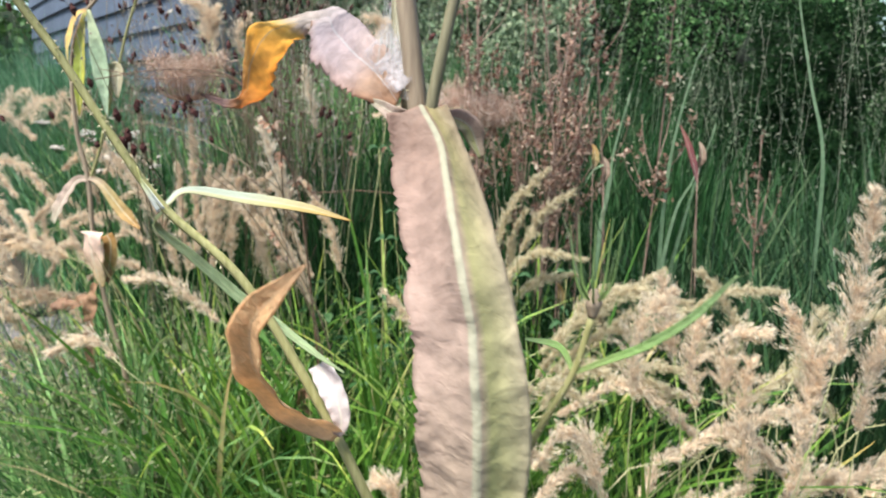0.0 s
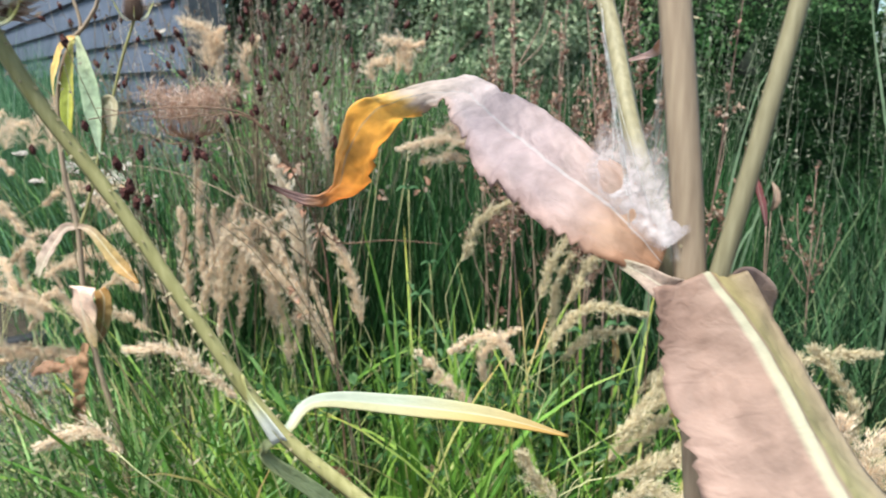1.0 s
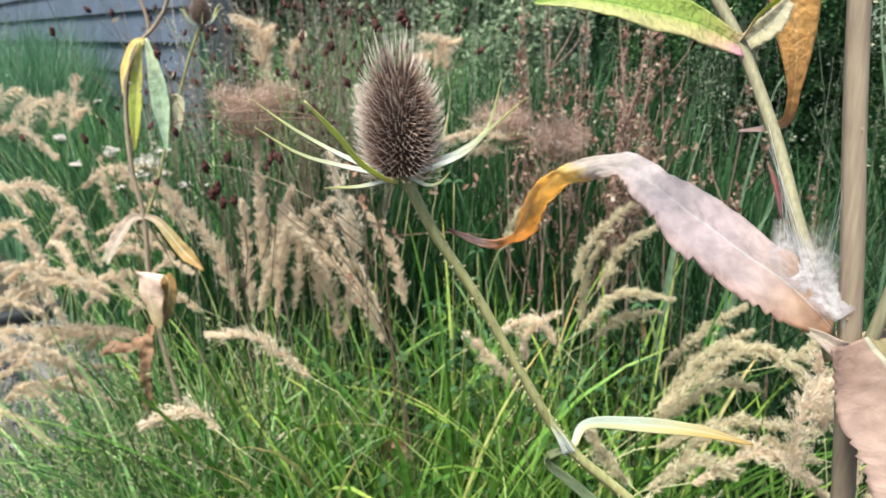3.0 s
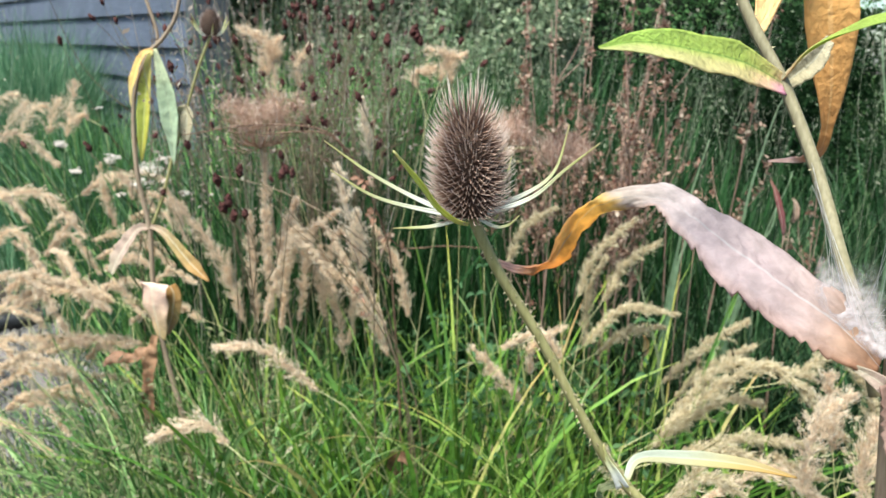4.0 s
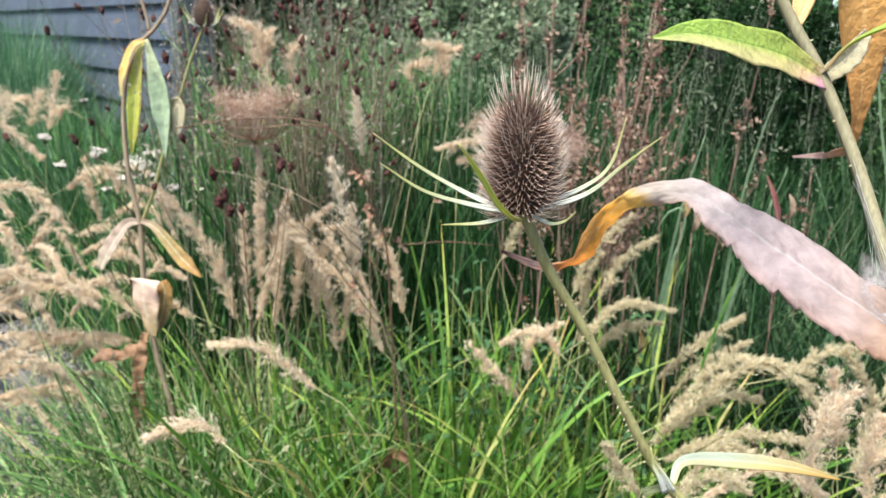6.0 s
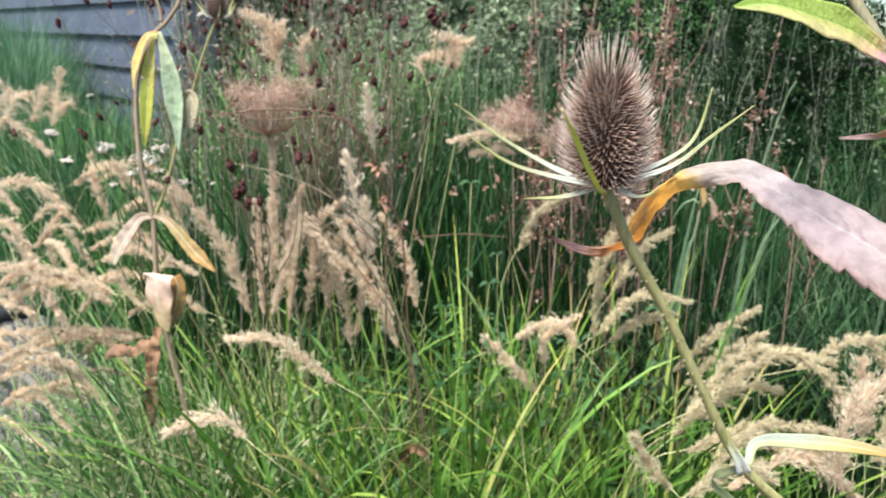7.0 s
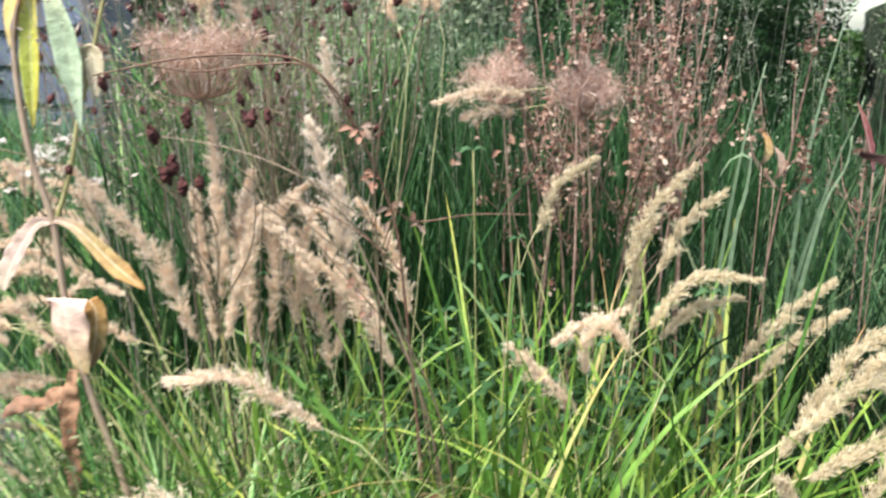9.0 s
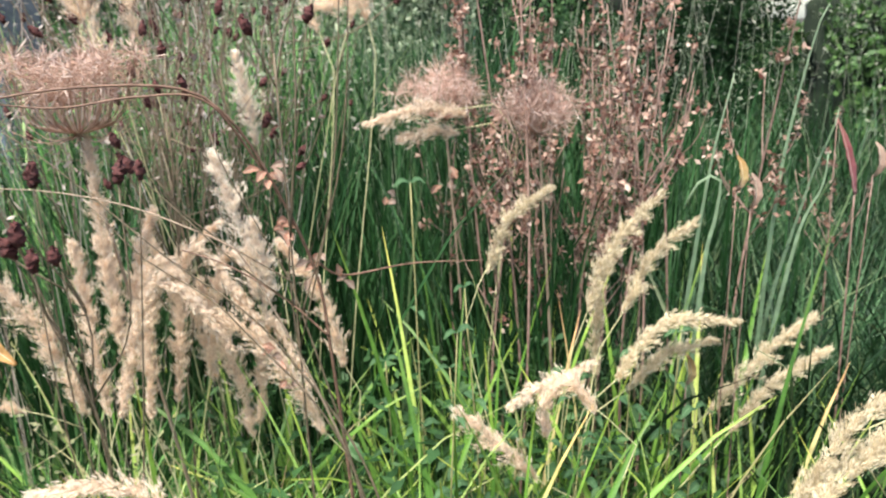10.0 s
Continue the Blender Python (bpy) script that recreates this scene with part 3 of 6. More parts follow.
def scatter(n, x0, x1, y0, y1, seed, clump=0.0, clumps=12):
    g = np.random.default_rng(seed)
    r = np.stack([g.uniform(x0, x1, n), g.uniform(y0, y1, n)], 1)
    if clump:
        c = np.stack([g.uniform(x0, x1, clumps), g.uniform(y0, y1, clumps)], 1)
        r = np.where(g.random((n, 1)) < 0.8, c[g.integers(0, clumps, n)] + g.normal(0, clump, (n, 2)), r)
    return r


# ---- ground, path and house ----
def flat(name, x0, x1, y0, y1, z, material, steps=1):
    s = Soup()
    xs, ys = np.linspace(x0, x1, steps + 1), np.linspace(y0, y1, steps + 1)
    v = [(x, y, z) for y in ys for x in xs]
    m = steps + 1
    return part(name, s.add(v, [(j * m + i, j * m + i + 1, (j + 1) * m + i + 1, (j + 1) * m + i) for j in range(steps) for i in range(steps)]), material, None)


tagged(flat("ground", -600, 600, -600, 600, 0.0, SOIL, 4), "dark garden soil under the planting", "ground", kind="structure")
path_ob = flat("pavement", -5.2, -0.95, -9.0, 3.85, 0.012, GRAVEL_BED)
tagged(path_ob, "grey gravel path beside the planting bed", "path", kind="structure")


def gravel(n, x0, x1, y0, y1, seed):
    g = np.random.default_rng(seed)
    c = np.stack([g.uniform(x0, x1, n), g.uniform(y0, y1, n), g.uniform(0.012, 0.022, n)], 1)
    size = g.uniform(0.005, 0.014, (n, 3)) * [1, 1, 0.7]
    box = np.array([(-1, -1, -.6), (1, -1, -.6), (1, 1, -.6), (-1, 1, -.6), (-.7, -.7, .8), (.7, -.7, .8), (.7, .7, .8), (-.7, .7, .8)])
    a = g.uniform(0, 6.28, n)
    jit = box[None] + g.uniform(-.25, .25, (n, 8, 3))
    x = jit[..., 0] * np.cos(a)[:, None] - jit[..., 1] * np.sin(a)[:, None]
    y = jit[..., 0] * np.sin(a)[:, None] + jit[..., 1] * np.cos(a)[:, None]
    v = np.stack([x, y, jit[..., 2]], -1) * size[:, None, :] + c[:, None, :]
    q = np.array([(4, 5, 6, 7), (0, 1, 5, 4), (1, 2, 6, 5), (2, 3, 7, 6), (3, 0, 4, 7)])
    return quads_mesh("gravel", v, (np.arange(n)[:, None, None] * 8 + q[None]), STONE)


tagged(new("gravel", gravel(9000, -2.6, -0.95, 1.9, 3.82, 5)), "loose grey and tan gravel chips", "gravel", kind="stuff")


def plank(name, a, b, height, thick, z, material, label, category):
    a, b = np.array(a), np.array(b)
    d = unit(b - a)
    nrm = np.array([-d[1], d[0]])
    s = Soup()
    pts = []
    bev = thick * 0.2
    prof = [(-thick / 2, 0), (thick / 2, 0), (thick / 2, height - bev), (thick / 2 - bev, height), (-thick / 2 + bev, height), (-thick / 2, height - bev)]
    for e in (a, b):
        pts += [(*(e + nrm * u), z + h) for u, h in prof]
    m = len(prof)
    f = [(i, (i + 1) % m, m + (i + 1) % m, m + i) for i in range(m)] + [tuple(range(m - 1, -1, -1)), tuple(range(m, 2 * m))]
    return tagged(part(name, s.add(pts, f), material, None, smooth=False), label, category)


plank("edging_board", (-2.25, 3.36), (-1.18, 2.52), 0.075, 0.05, 0.0, EDGE_WOOD, "weathered grey timber edging board along the gravel", "edging board")
# Added dark strip: takes the place of the shadowed gap under the board.
plank("board_shadow_strip", (-2.29, 3.31), (-1.24, 2.485), 0.05, 0.012, 0.0, BLACK, "dark strip standing in for the shadow under the timber board", "edging strip")
hose = thing("garden_pipe", (0, 0, 0), "black plastic irrigation pipe lying on the gravel", "pipe")
part("pipe", Soup().tube([(-2.9, 3.35, 0.05), (-2.45, 3.62, 0.05), (-2.12, 3.95, 0.06), (-1.9, 4.12, 0.06)], [0.042] * 2, 24, 12), BLACK, hose)
part("coupling", Soup().tube([(-2.2, 3.87, 0.058), (-2.06, 4.0, 0.06)], [0.052, 0.058, 0.052], 6, 14), BLACK, hose, "glossy black coupling")
part("cap", Soup().tube([(-1.9, 4.12, 0.06), (-1.87, 4.145, 0.06)], [0.045, 0.045], 4, 14), CAP_ORANGE, hose, "orange plastic end cap")

CORNER = np.array([-1.6, 4.32])
house = thing("house", (0, 0, 0), "long outbuilding wall clad in dark grey overlapping boards", "building", kind="structure")
RUN, BACK = np.array([-0.68, 0.73]), np.array([0.73, 0.68])


def clad(start, run, length, height, wall_name):
    """A wall of overlapping boards, each with its lower edge standing proud."""
    out = np.array([-run[1], run[0]])
    if out @ (np.array([-0.1, 0.4]) - start) < 0:
        out = -out
    w = part(wall_name, Soup().add([(*(start + run * d + out * o), z) for d in (0, length) for o in (-0.12, -0.005) for z in (0, height)], [(0, 1, 3, 2), (4, 6, 7, 5), (0, 2, 6, 4), (1, 5, 7, 3), (2, 3, 7, 6), (0, 4, 5, 1)]), TRIM, house, smooth=False)
    pitch, rg = 0.185, random.Random(3)
    data = None
    for k in range(int(height / pitch)):
        z = k * pitch + 0.06
        j = rg.uniform(-0.004, 0.004)
        s = Soup()
        prof = [(0.0, pitch + 0.02), (0.010, pitch + 0.02), (0.042 + j, 0.005), (0.040 + j, 0.0), (0.004, 0.0)]
        v = [(*(start + run * d + out * o), z + h) for d in (0.02, length) for o, h in prof]
        m = len(prof)
        f = [(i, m + i, m + (i + 1) % m, (i + 1) % m) for i in range(m)] + [tuple(range(m)), tuple(range(2 * m - 1, m - 1, -1))]
        part("board", s.add(v, f), BOARD, w, smooth=False)
    return w


clad(CORNER, RUN, 7.0, 2.9, "wall")
cs = Soup()
cb = [(*(CORNER + RUN * a + BACK * b), z) for z in (0.0, 2.95) for a, b in ((-0.05, -0.05), (0.05, -0.05), (0.05, 0.14), (-0.05, 0.14))]
part("corner_post", cs.add(cb, [(0, 1, 5, 4), (1, 2, 6, 5), (2, 3, 7, 6), (3, 0, 4, 7), (4, 5, 6, 7)]), TRIM, house, "dark corner trim", smooth=False)


# ---- hedge and bushes behind ----
def leaf_cloud(name, material, centres, size, seed, flatness=0.5):
    g = np.random.default_rng(seed)
    n = len(centres)
    d = unit(g.normal(size=(n, 3)))
    s = unit(np.cross(d, g.normal(size=(n, 3))))
    L = g.uniform(*size, n)[:, None]
    v = np.stack([centres - d * L, centres + s * L * flatness, centres + d * L, centres - s * L * flatness], 1)
    return quads_mesh(name, v, np.arange(n * 4).reshape(-1, 4), material)


def shrub(name, label, x0, x1, y0, y1, top, n, material, seed, size=(0.02, 0.05), core=None):
    h = thing(name, (0, 0, 0), label, name)
    g = np.random.default_rng(seed)
    s = Soup()
    nx, nz = 36, 14
    v = []
    for k in range(nz + 1):
        for i in range(nx + 1):
            x, z = x0 + (x1 - x0) * i / nx, (top - 0.1) * k / nz
            bulge = noise.noise((x * 1.3, z * 1.3, seed)) * 0.3 + 0.25 * (k / nz) ** 3
            v.append((x, y0 + 0.55 + bulge, z + 0.15 * noise.noise((x * 2, seed, z))))
    m = nx + 1
    # added sheet closes gaps and darkens the inside; no twigs are modelled
    part("branch", s.add(v, [(k * m + i, k * m + i + 1, (k + 1) * m + i + 1, (k + 1) * m + i) for k in range(nz) for i in range(nx)]), core or HEDGE_CORE, h, "backing sheet behind the leaves, inner shade in its colour", thick=0.4)
    x, z = g.uniform(x0 - 0.1, x1 + 0.1, n), top * g.uniform(0, 1.04, n) ** 0.8
    y = np.array([y0 + noise.noise((a * 1.3, b * 1.3, seed)) * 0.3 + noise.noise((a * 5, b * 5, seed)) * 0.14 + 0.25 * (b / top) ** 3 for a, b in zip(x, z)])
    y += np.abs(g.normal(0, 0.12, n))
    part("foliage", leaf_cloud("foliage", material, np.stack([x, y, z], 1), size, seed), None, h)
    return h


# One hedge in two: shaded foot in dark leaves, sunlit top in paler ones.
shrub("hedge", "lower part of the green hedge, shade in its dark leaf colour", 0.25, 1.6, 5.0, 5.6, 1.3, 26000, HEDGE_DARK, 7, (0.008, 0.02))
shrub("hedge", "dark green conifer hedge at the end of the bed", 1.45, 2.2, 4.75, 5.4, 1.62, 24000, HEDGE_DARK, 8, (0.008, 0.02))
shrub("hedge", "upper part of the green hedge, sunlit top in its paler leaf colour", 0.0, 2.5, 5.9, 6.5, 3.2, 30000, HEDGE, 15, (0.012, 0.026))
shrub("shrub", "soft grey-green shrub behind the tall grasses", -1.75, 0.35, 4.85, 5.4, 2.9, 60000, SHRUB_PALE, 13, (0.012, 0.03), SHRUB_CORE)
shrub("bush", "lower bright green bush beyond the hedge", 2.8, 8.0, 7.6, 8.6, 1.2, 9000, BUSH, 9, (0.03, 0.06))
shrub("bush", "taller green bush at the edge of the garden", 4.0, 9.0, 6.9, 7.9, 1.6, 9000, BUSH, 10, (0.03, 0.06))
shrub("hedge", "green hedge at the back of the garden", -14.0, -3.0, 11.0, 12.0, 2.4, 6000, BUSH, 11, (0.05, 0.1))


# ---- grasses as growing masses ----
def grass(name, label, mesh, group=""):
    return tagged(new(name, mesh), label, "grass", kind="stuff")


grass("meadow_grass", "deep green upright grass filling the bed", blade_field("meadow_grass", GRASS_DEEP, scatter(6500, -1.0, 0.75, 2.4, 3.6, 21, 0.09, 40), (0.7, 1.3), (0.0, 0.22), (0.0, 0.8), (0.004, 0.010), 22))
grass("meadow_grass", "tall grey-green grass at the back", blade_field("meadow_grass", GRASS_PALE, scatter(3000, -1.3, -0.45, 3.3, 4.7, 23, 0.1, 30), (0.9, 1.7), (0.0, 0.25), (0.0, 0.9), (0.004, 0.010), 24))
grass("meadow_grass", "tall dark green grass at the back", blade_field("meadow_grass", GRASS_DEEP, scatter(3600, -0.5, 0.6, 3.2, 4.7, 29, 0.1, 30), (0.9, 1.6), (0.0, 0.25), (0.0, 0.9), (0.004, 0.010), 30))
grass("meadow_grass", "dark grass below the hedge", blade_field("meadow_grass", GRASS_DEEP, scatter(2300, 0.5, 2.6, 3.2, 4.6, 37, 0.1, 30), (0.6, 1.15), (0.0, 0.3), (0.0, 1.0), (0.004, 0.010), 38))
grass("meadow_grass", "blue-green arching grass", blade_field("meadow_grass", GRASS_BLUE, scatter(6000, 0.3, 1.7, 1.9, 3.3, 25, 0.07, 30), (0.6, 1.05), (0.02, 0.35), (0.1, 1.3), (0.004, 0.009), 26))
grass("meadow_grass", "green arching grass by the path", blade_field("meadow_grass", GRASS_PALE, scatter(3800, -1.5, -0.95, 3.1, 4.2, 27, 0.07, 30), (0.45, 0.9), (0.0, 0.28), (0.1, 1.3), (0.004, 0.010), 28))
strip = scatter(14000, -3.9, -2.72, 0.08, 1.05, 35, 0.1, 50)
strip[:, 1] = 4.32 + (-1.6 - strip[:, 0]) * 1.0735 - np.abs(strip[:, 1]) - 0.1
grass("meadow_grass", "tall fine green grass against the boards", blade_field("meadow_grass", GRASS_TEAL, strip, (0.8, 1.75), (0.0, 0.3), (0.0, 1.1), (0.003, 0.007), 36))
low_strip = scatter(9000, -2.65, -1.6, 0.08, 1.0, 39, 0.1, 50)
low_strip[:, 1] = 4.32 + (-1.6 - low_strip[:, 0]) * 1.0735 - np.abs(low_strip[:, 1]) - 0.1
for mat, way, label, seed in ((GRASS_PALE, low_strip[::3], "knee-high bright green grass below the boards", 40), (GRASS_TEAL, low_strip[1::3], "knee-high blue-green grass below the boards", 42), (GRASS_DEEP, low_strip[2::3], "knee-high dark green grass below the boards", 44)):
    grass("meadow_grass", label, blade_field("meadow_grass", mat, way, (0.75, 1.22), (0.0, 0.25), (0.0, 1.0), (0.003, 0.007), seed))


def bold_blade(root, length, azimuth, lean, bend, width, twist, segs=9):
    """One broad grass blade: creased along its middle, rising, leaning and bending over to a fine tip."""
    dx, dy = math.cos(azimuth), math.sin(azimuth)
    pos = np.array([root[0], root[1], 0.0])
    prof = np.interp(np.linspace(0, 1, segs + 1), [0, 0.2, 0.6, 0.85, 1], [0.6, 1, 0.9, 0.55, 0.03])
    verts, uvs = [], []
    for i in range(segs + 1):
        k = i / segs
        a = lean + bend * k ** 1.7
        hz, vt = math.sin(a), math.cos(a)
        nor, side = np.array([-dx * vt, -dy * vt, hz]), np.array([-dy, dx, 0.0])
        tw = twist * (0.3 + 0.7 * k)
        w = (side * math.cos(tw) + nor * math.sin(tw)) * width * 0.5 * prof[i]
        f = (nor * math.cos(tw) - side * math.sin(tw)) * width * 0.16 * prof[i]
        verts += [pos - w + f, pos, pos + w + f]
        uvs += [(0, k), (0.5, k), (1, k)]
        pos = pos + np.array([dx * hz, dy * hz, vt]) * length / segs
    faces = [(i * 3 + j, i * 3 + j + 1, i * 3 + j + 4, i * 3 + j + 3) for i in range(segs) for j in (0, 1)]
    return Soup().add(verts, faces, uvs)


def sedge(x, y, r, thin, bold, size, seed, fine, broad):
    """A tussock: a mass of thin blades, and broad arching ones, each a piece of its own."""
    g = np.random.default_rng(seed)
    e = thing("sedge", (x, y, 0), "bright green arching sedge tussock" if broad is BLADE else "thin grey-green sedge tussock beside the gravel", "grass", "sedge tussocks")
    roots = np.array([x, y]) + g.normal(0, r * 0.6, (thin, 2))
    part("blade_tuft", blade_field("blade_tuft", fine, roots, size, (0.02, 0.55), (0.05, 1.3), (0.0025, 0.0075), seed + 100, centre=(x, y), segs=7), None, e, "mass of thin blades")["kind"] = "stuff"
    for _ in range(bold):
        o = g.normal(0, r * 0.45, 2)
        az = math.atan2(o[1], o[0]) + g.normal(0, 0.7)
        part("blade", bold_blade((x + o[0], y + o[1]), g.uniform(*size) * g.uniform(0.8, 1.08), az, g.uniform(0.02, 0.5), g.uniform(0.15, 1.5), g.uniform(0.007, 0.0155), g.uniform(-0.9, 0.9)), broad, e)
    return e


for i, (x, y, r, thin, bold, size) in enumerate([
    (-0.2, 1.74, 0.26, 230, 135, (0.6, 1.0)), (-0.42, 1.92, 0.14, 140, 46, (0.6, 1.0)), (0.24, 1.80, 0.18, 170, 84, (0.55, 1.0)),
    (-0.62, 1.72, 0.15, 190, 60, (0.5, 0.9)), (0.5, 1.6, 0.16, 160, 52, (0.5, 0.85)), (-0.3, 1.55, 0.12, 80, 44, (0.5, 0.78)),
    (0.02, 2.15, 0.14, 60, 18, (0.65, 1.0)), (0.14, 1.95, 0.14, 70, 40, (0.65, 1.05)), (-0.12, 1.98, 0.14, 60, 30, (0.6, 1.0)), (-0.57, 2.03, 0.12, 230, 46, (0.55, 0.95)), (-0.72, 1.84, 0.12, 170, 40, (0.5, 0.9)), (0.05, 1.55, 0.12, 90, 34, (0.45, 0.72)),
    (-0.85, 2.1, 0.14, 330, 30, (0.45, 0.8)), (-0.81, 1.98, 0.12, 150, 26, (0.5, 0.85)), (-0.83, 2.28, 0.13, 180, 26, (0.5, 0.9)), (-1.0, 1.85, 0.12, 110, 14, (0.35, 0.6)), (-1.12, 2.0, 0.16, 70, 8, (0.3, 0.6)),
    (-0.92, 2.4, 0.13, 200, 14, (0.4, 0.7)), (-0.85, 1.6, 0.12, 240, 20, (0.4, 0.65)), (-1.3, 2.35, 0.22, 130, 8, (0.25, 0.5)), (-1.15, 1.72, 0.16, 60, 9, (0.3, 0.55)), (-1.05, 2.2, 0.14, 150, 12, (0.35, 0.65)),
]):
    sedge(x, y, r, thin, bold, size, 300 + i, GRASS_PALE if x < -0.6 else GRASS_BRIGHT, BLADE_PALE if x < -0.6 else BLADE)


def seed_haze(name, n, x0, x1, y0, y1, height, seed, mat=None):
    g = np.random.default_rng(seed)
    V, F, k = [], [], 0
    for _ in range(n):
        x, y, h = g.uniform(x0, x1), g.uniform(y0, y1), g.uniform(*height)
        az, ln = g.uniform(0, 6.28), g.uniform(0.0, 0.4)
        top = np.array([x + math.cos(az) * ln, y + math.sin(az) * ln, h])
        root = np.array([x, y, 0.2])
        w = np.array([0.0006, 0, 0])
        bow = np.array([*g.normal(0, 0.06, 2), 0])
        for q in range(5):
            u0, u1 = q / 5, (q + 1) / 5
            a0, a1 = root + (top - root) * u0 + bow * u0 * (1 - u0) * 2, root + (top - root) * u1 + bow * u1 * (1 - u1) * 2
            V += [a0 - w, a0 + w, a1 + w, a1 - w]
            F.append((k, k + 1, k + 2, k + 3))
            k += 4
        for _ in range(36):
            s = g.uniform(0.72, 1.0)
            c = root + (top - root) * s + g.normal(0, 0.022, 3) * (1.25 - s) * 3
            d, e = g.normal(0, 0.004, 3), g.normal(0, 0.002, 3)
            V += [c - d, c + e, c + d, c - e]
            F.append((k, k + 1, k + 2, k + 3))
            k += 4
    return quads_mesh(name, V, F, mat or HAZE)


grass("seed_haze", "fine grey-green grass seed heads", seed_haze("seed_haze", 135, -0.95, 0.4, 2.6, 4.4, (1.2, 1.9), 41))
grass("seed_haze", "low haze of straw-green seed heads beside the gravel", seed_haze("seed_haze", 110, -0.95, -0.55, 1.55, 2.05, (0.4, 0.78), 53, HAZE_STRAW))
grass("seed_haze", "dry grey-brown branching seed stems", seed_haze("seed_haze", 110, -0.88, -0.4, 2.15, 3.2, (1.15, 1.7), 47, HAZE_BROWN))
grass("seed_haze", "dark fine grass seed heads by the hedge", seed_haze("seed_haze", 90, 0.5, 2.2, 2.9, 4.3, (1.0, 1.7), 45))
grass("seed_haze", "fine grey grass seed heads near the house", seed_haze("seed_haze", 12, -1.9, -1.2, 3.2, 4.0, (1.2, 1.7), 43))


def leafy_mass(n, x0, x1, y0, y1, z0, z1, seed):
    g = np.random.default_rng(seed)
    c = np.stack([g.uniform(x0, x1, n), g.uniform(y0, y1, n), g.uniform(z0, z1, n)], 1)
    az = g.uniform(0, 6.28, n)
    tilt = g.uniform(-0.5, 0.3, n)
    L, W = g.uniform(0.018, 0.046, n)[:, None], None
    d = np.stack([np.cos(az) * np.cos(tilt), np.sin(az) * np.cos(tilt), np.sin(tilt)], 1)
    s = np.stack([-np.sin(az), np.cos(az), g.normal(0, 0.25, n)], 1)
    up = np.cross(d, s)
    W = L * g.uniform(0.15, 0.26, n)[:, None]
    v = np.stack([c, c + d * L * 0.5 + s * W + up * W * 0.3, c + d * L, c + d * L * 1.25 - up * W * 0.4, c + d * L * 0.5 - s * W + up * W * 0.3], 1)
    f4 = np.stack([np.array([0, 1, 2, 4]) + i * 5 for i in range(n)])
    return quads_mesh("herb_foliage", v, f4, HERB)


tagged(new("herb_foliage", leafy_mass(1500, -0.5, 0.32, 1.92, 2.4, 0.2, 0.68, 51)), "dark green small-leaved herbs under the grasses", "plant", kind="stuff")


# ---- feather grass plumes ----
def plume_mesh(points, width, seed, mat=None):
    """A feathery plume: short side branches, each a fan of fine bristly spikelets."""
    g = np.random.default_rng(seed)
    n = 64
    c = spline(points, n)
    t = unit(np.gradient(c, axis=0))
    length = np.linalg.norm(np.diff(c, axis=0), axis=1).sum()
    k = np.linspace(0, 1, n + 1)
    prof = np.interp(k, [0, 0.12, 0.35, 0.7, 1.0], [0.35, 0.8, 1.0, 0.75, 0.25]) * (1 + 0.3 * np.sin(k * 31 + seed))
    tufts, per = int(140 * max(0.6, length / 0.2)), 36
    i = np.sort(g.integers(0, n + 1, tufts))
    rnd = unit(g.normal(size=(tufts, 3)))
    out = unit(rnd - (rnd * t[i]).sum(1, keepdims=True) * t[i])
    reach = width * prof[i] * g.uniform(0.35, 1.25, tufts)
    ti, oi, ri = np.repeat(t[i], per, 0), np.repeat(out, per, 0), np.repeat(reach, per)
    m = len(ri)
    s = g.uniform(0.02, 1.0, m)
    p = np.repeat(c[i], per, 0) + oi * (ri * s)[:, None] * 0.75 + ti * (ri * s)[:, None] * 0.9 + g.normal(0, 0.0021, (m, 3)) - np.array([0, 0, 1.0]) * ((ri * s) ** 2 * 7)[:, None]
    d = unit(ti * 1.0 + oi * 0.6 + g.normal(0, 0.28, (m, 3)))
    L = g.uniform(0.0022, 0.0062, m)[:, None]
    w = unit(np.cross(d, g.normal(size=(m, 3)))) * g.uniform(0.00026, 0.00066, m)[:, None]
    v = np.stack([p - d * L, p + w, p + d * L, p - w], 1)
    return quads_mesh("plume", v, np.arange(m * 4).reshape(-1, 4), mat or PLUME)


plume_count = 0


def feather_grass(root, stalks, label, rootspread=0.06, mat=None):
    """A tussock: each flowering stalk rises from the root and ends in a fluffy arching plume."""
    global plume_count
    e = thing("feather_grass", root, label, "grass", "feather grass tussocks")
    rg = random.Random(plume_count)
    for b, a, p, w in stalks:
        b, a, p = np.array(b), np.array(a), np.array(p)
        r = np.array([root[0] + rg.uniform(-1, 1) * rootspread, root[1] + rg.uniform(-1, 1) * rootspread, 0.0])
        d = unit(a - b)
        low = b - d * 0.1
        mid = r * 0.45 + low * 0.55 + np.array([0, 0, 0.06])
        st = part("stalk", Soup().tube([r, mid, low, b, b + (a - b) * 0.5], [0.0016, 0.0014, 0.0012, 0.001, 0.0007], 14, 5), STRAW, e)
        part("plume", plume_mesh([b, a, p], w, 100 + plume_count, mat), None, st, "fluffy straw-coloured plume")
        plume_count += 1
    return e


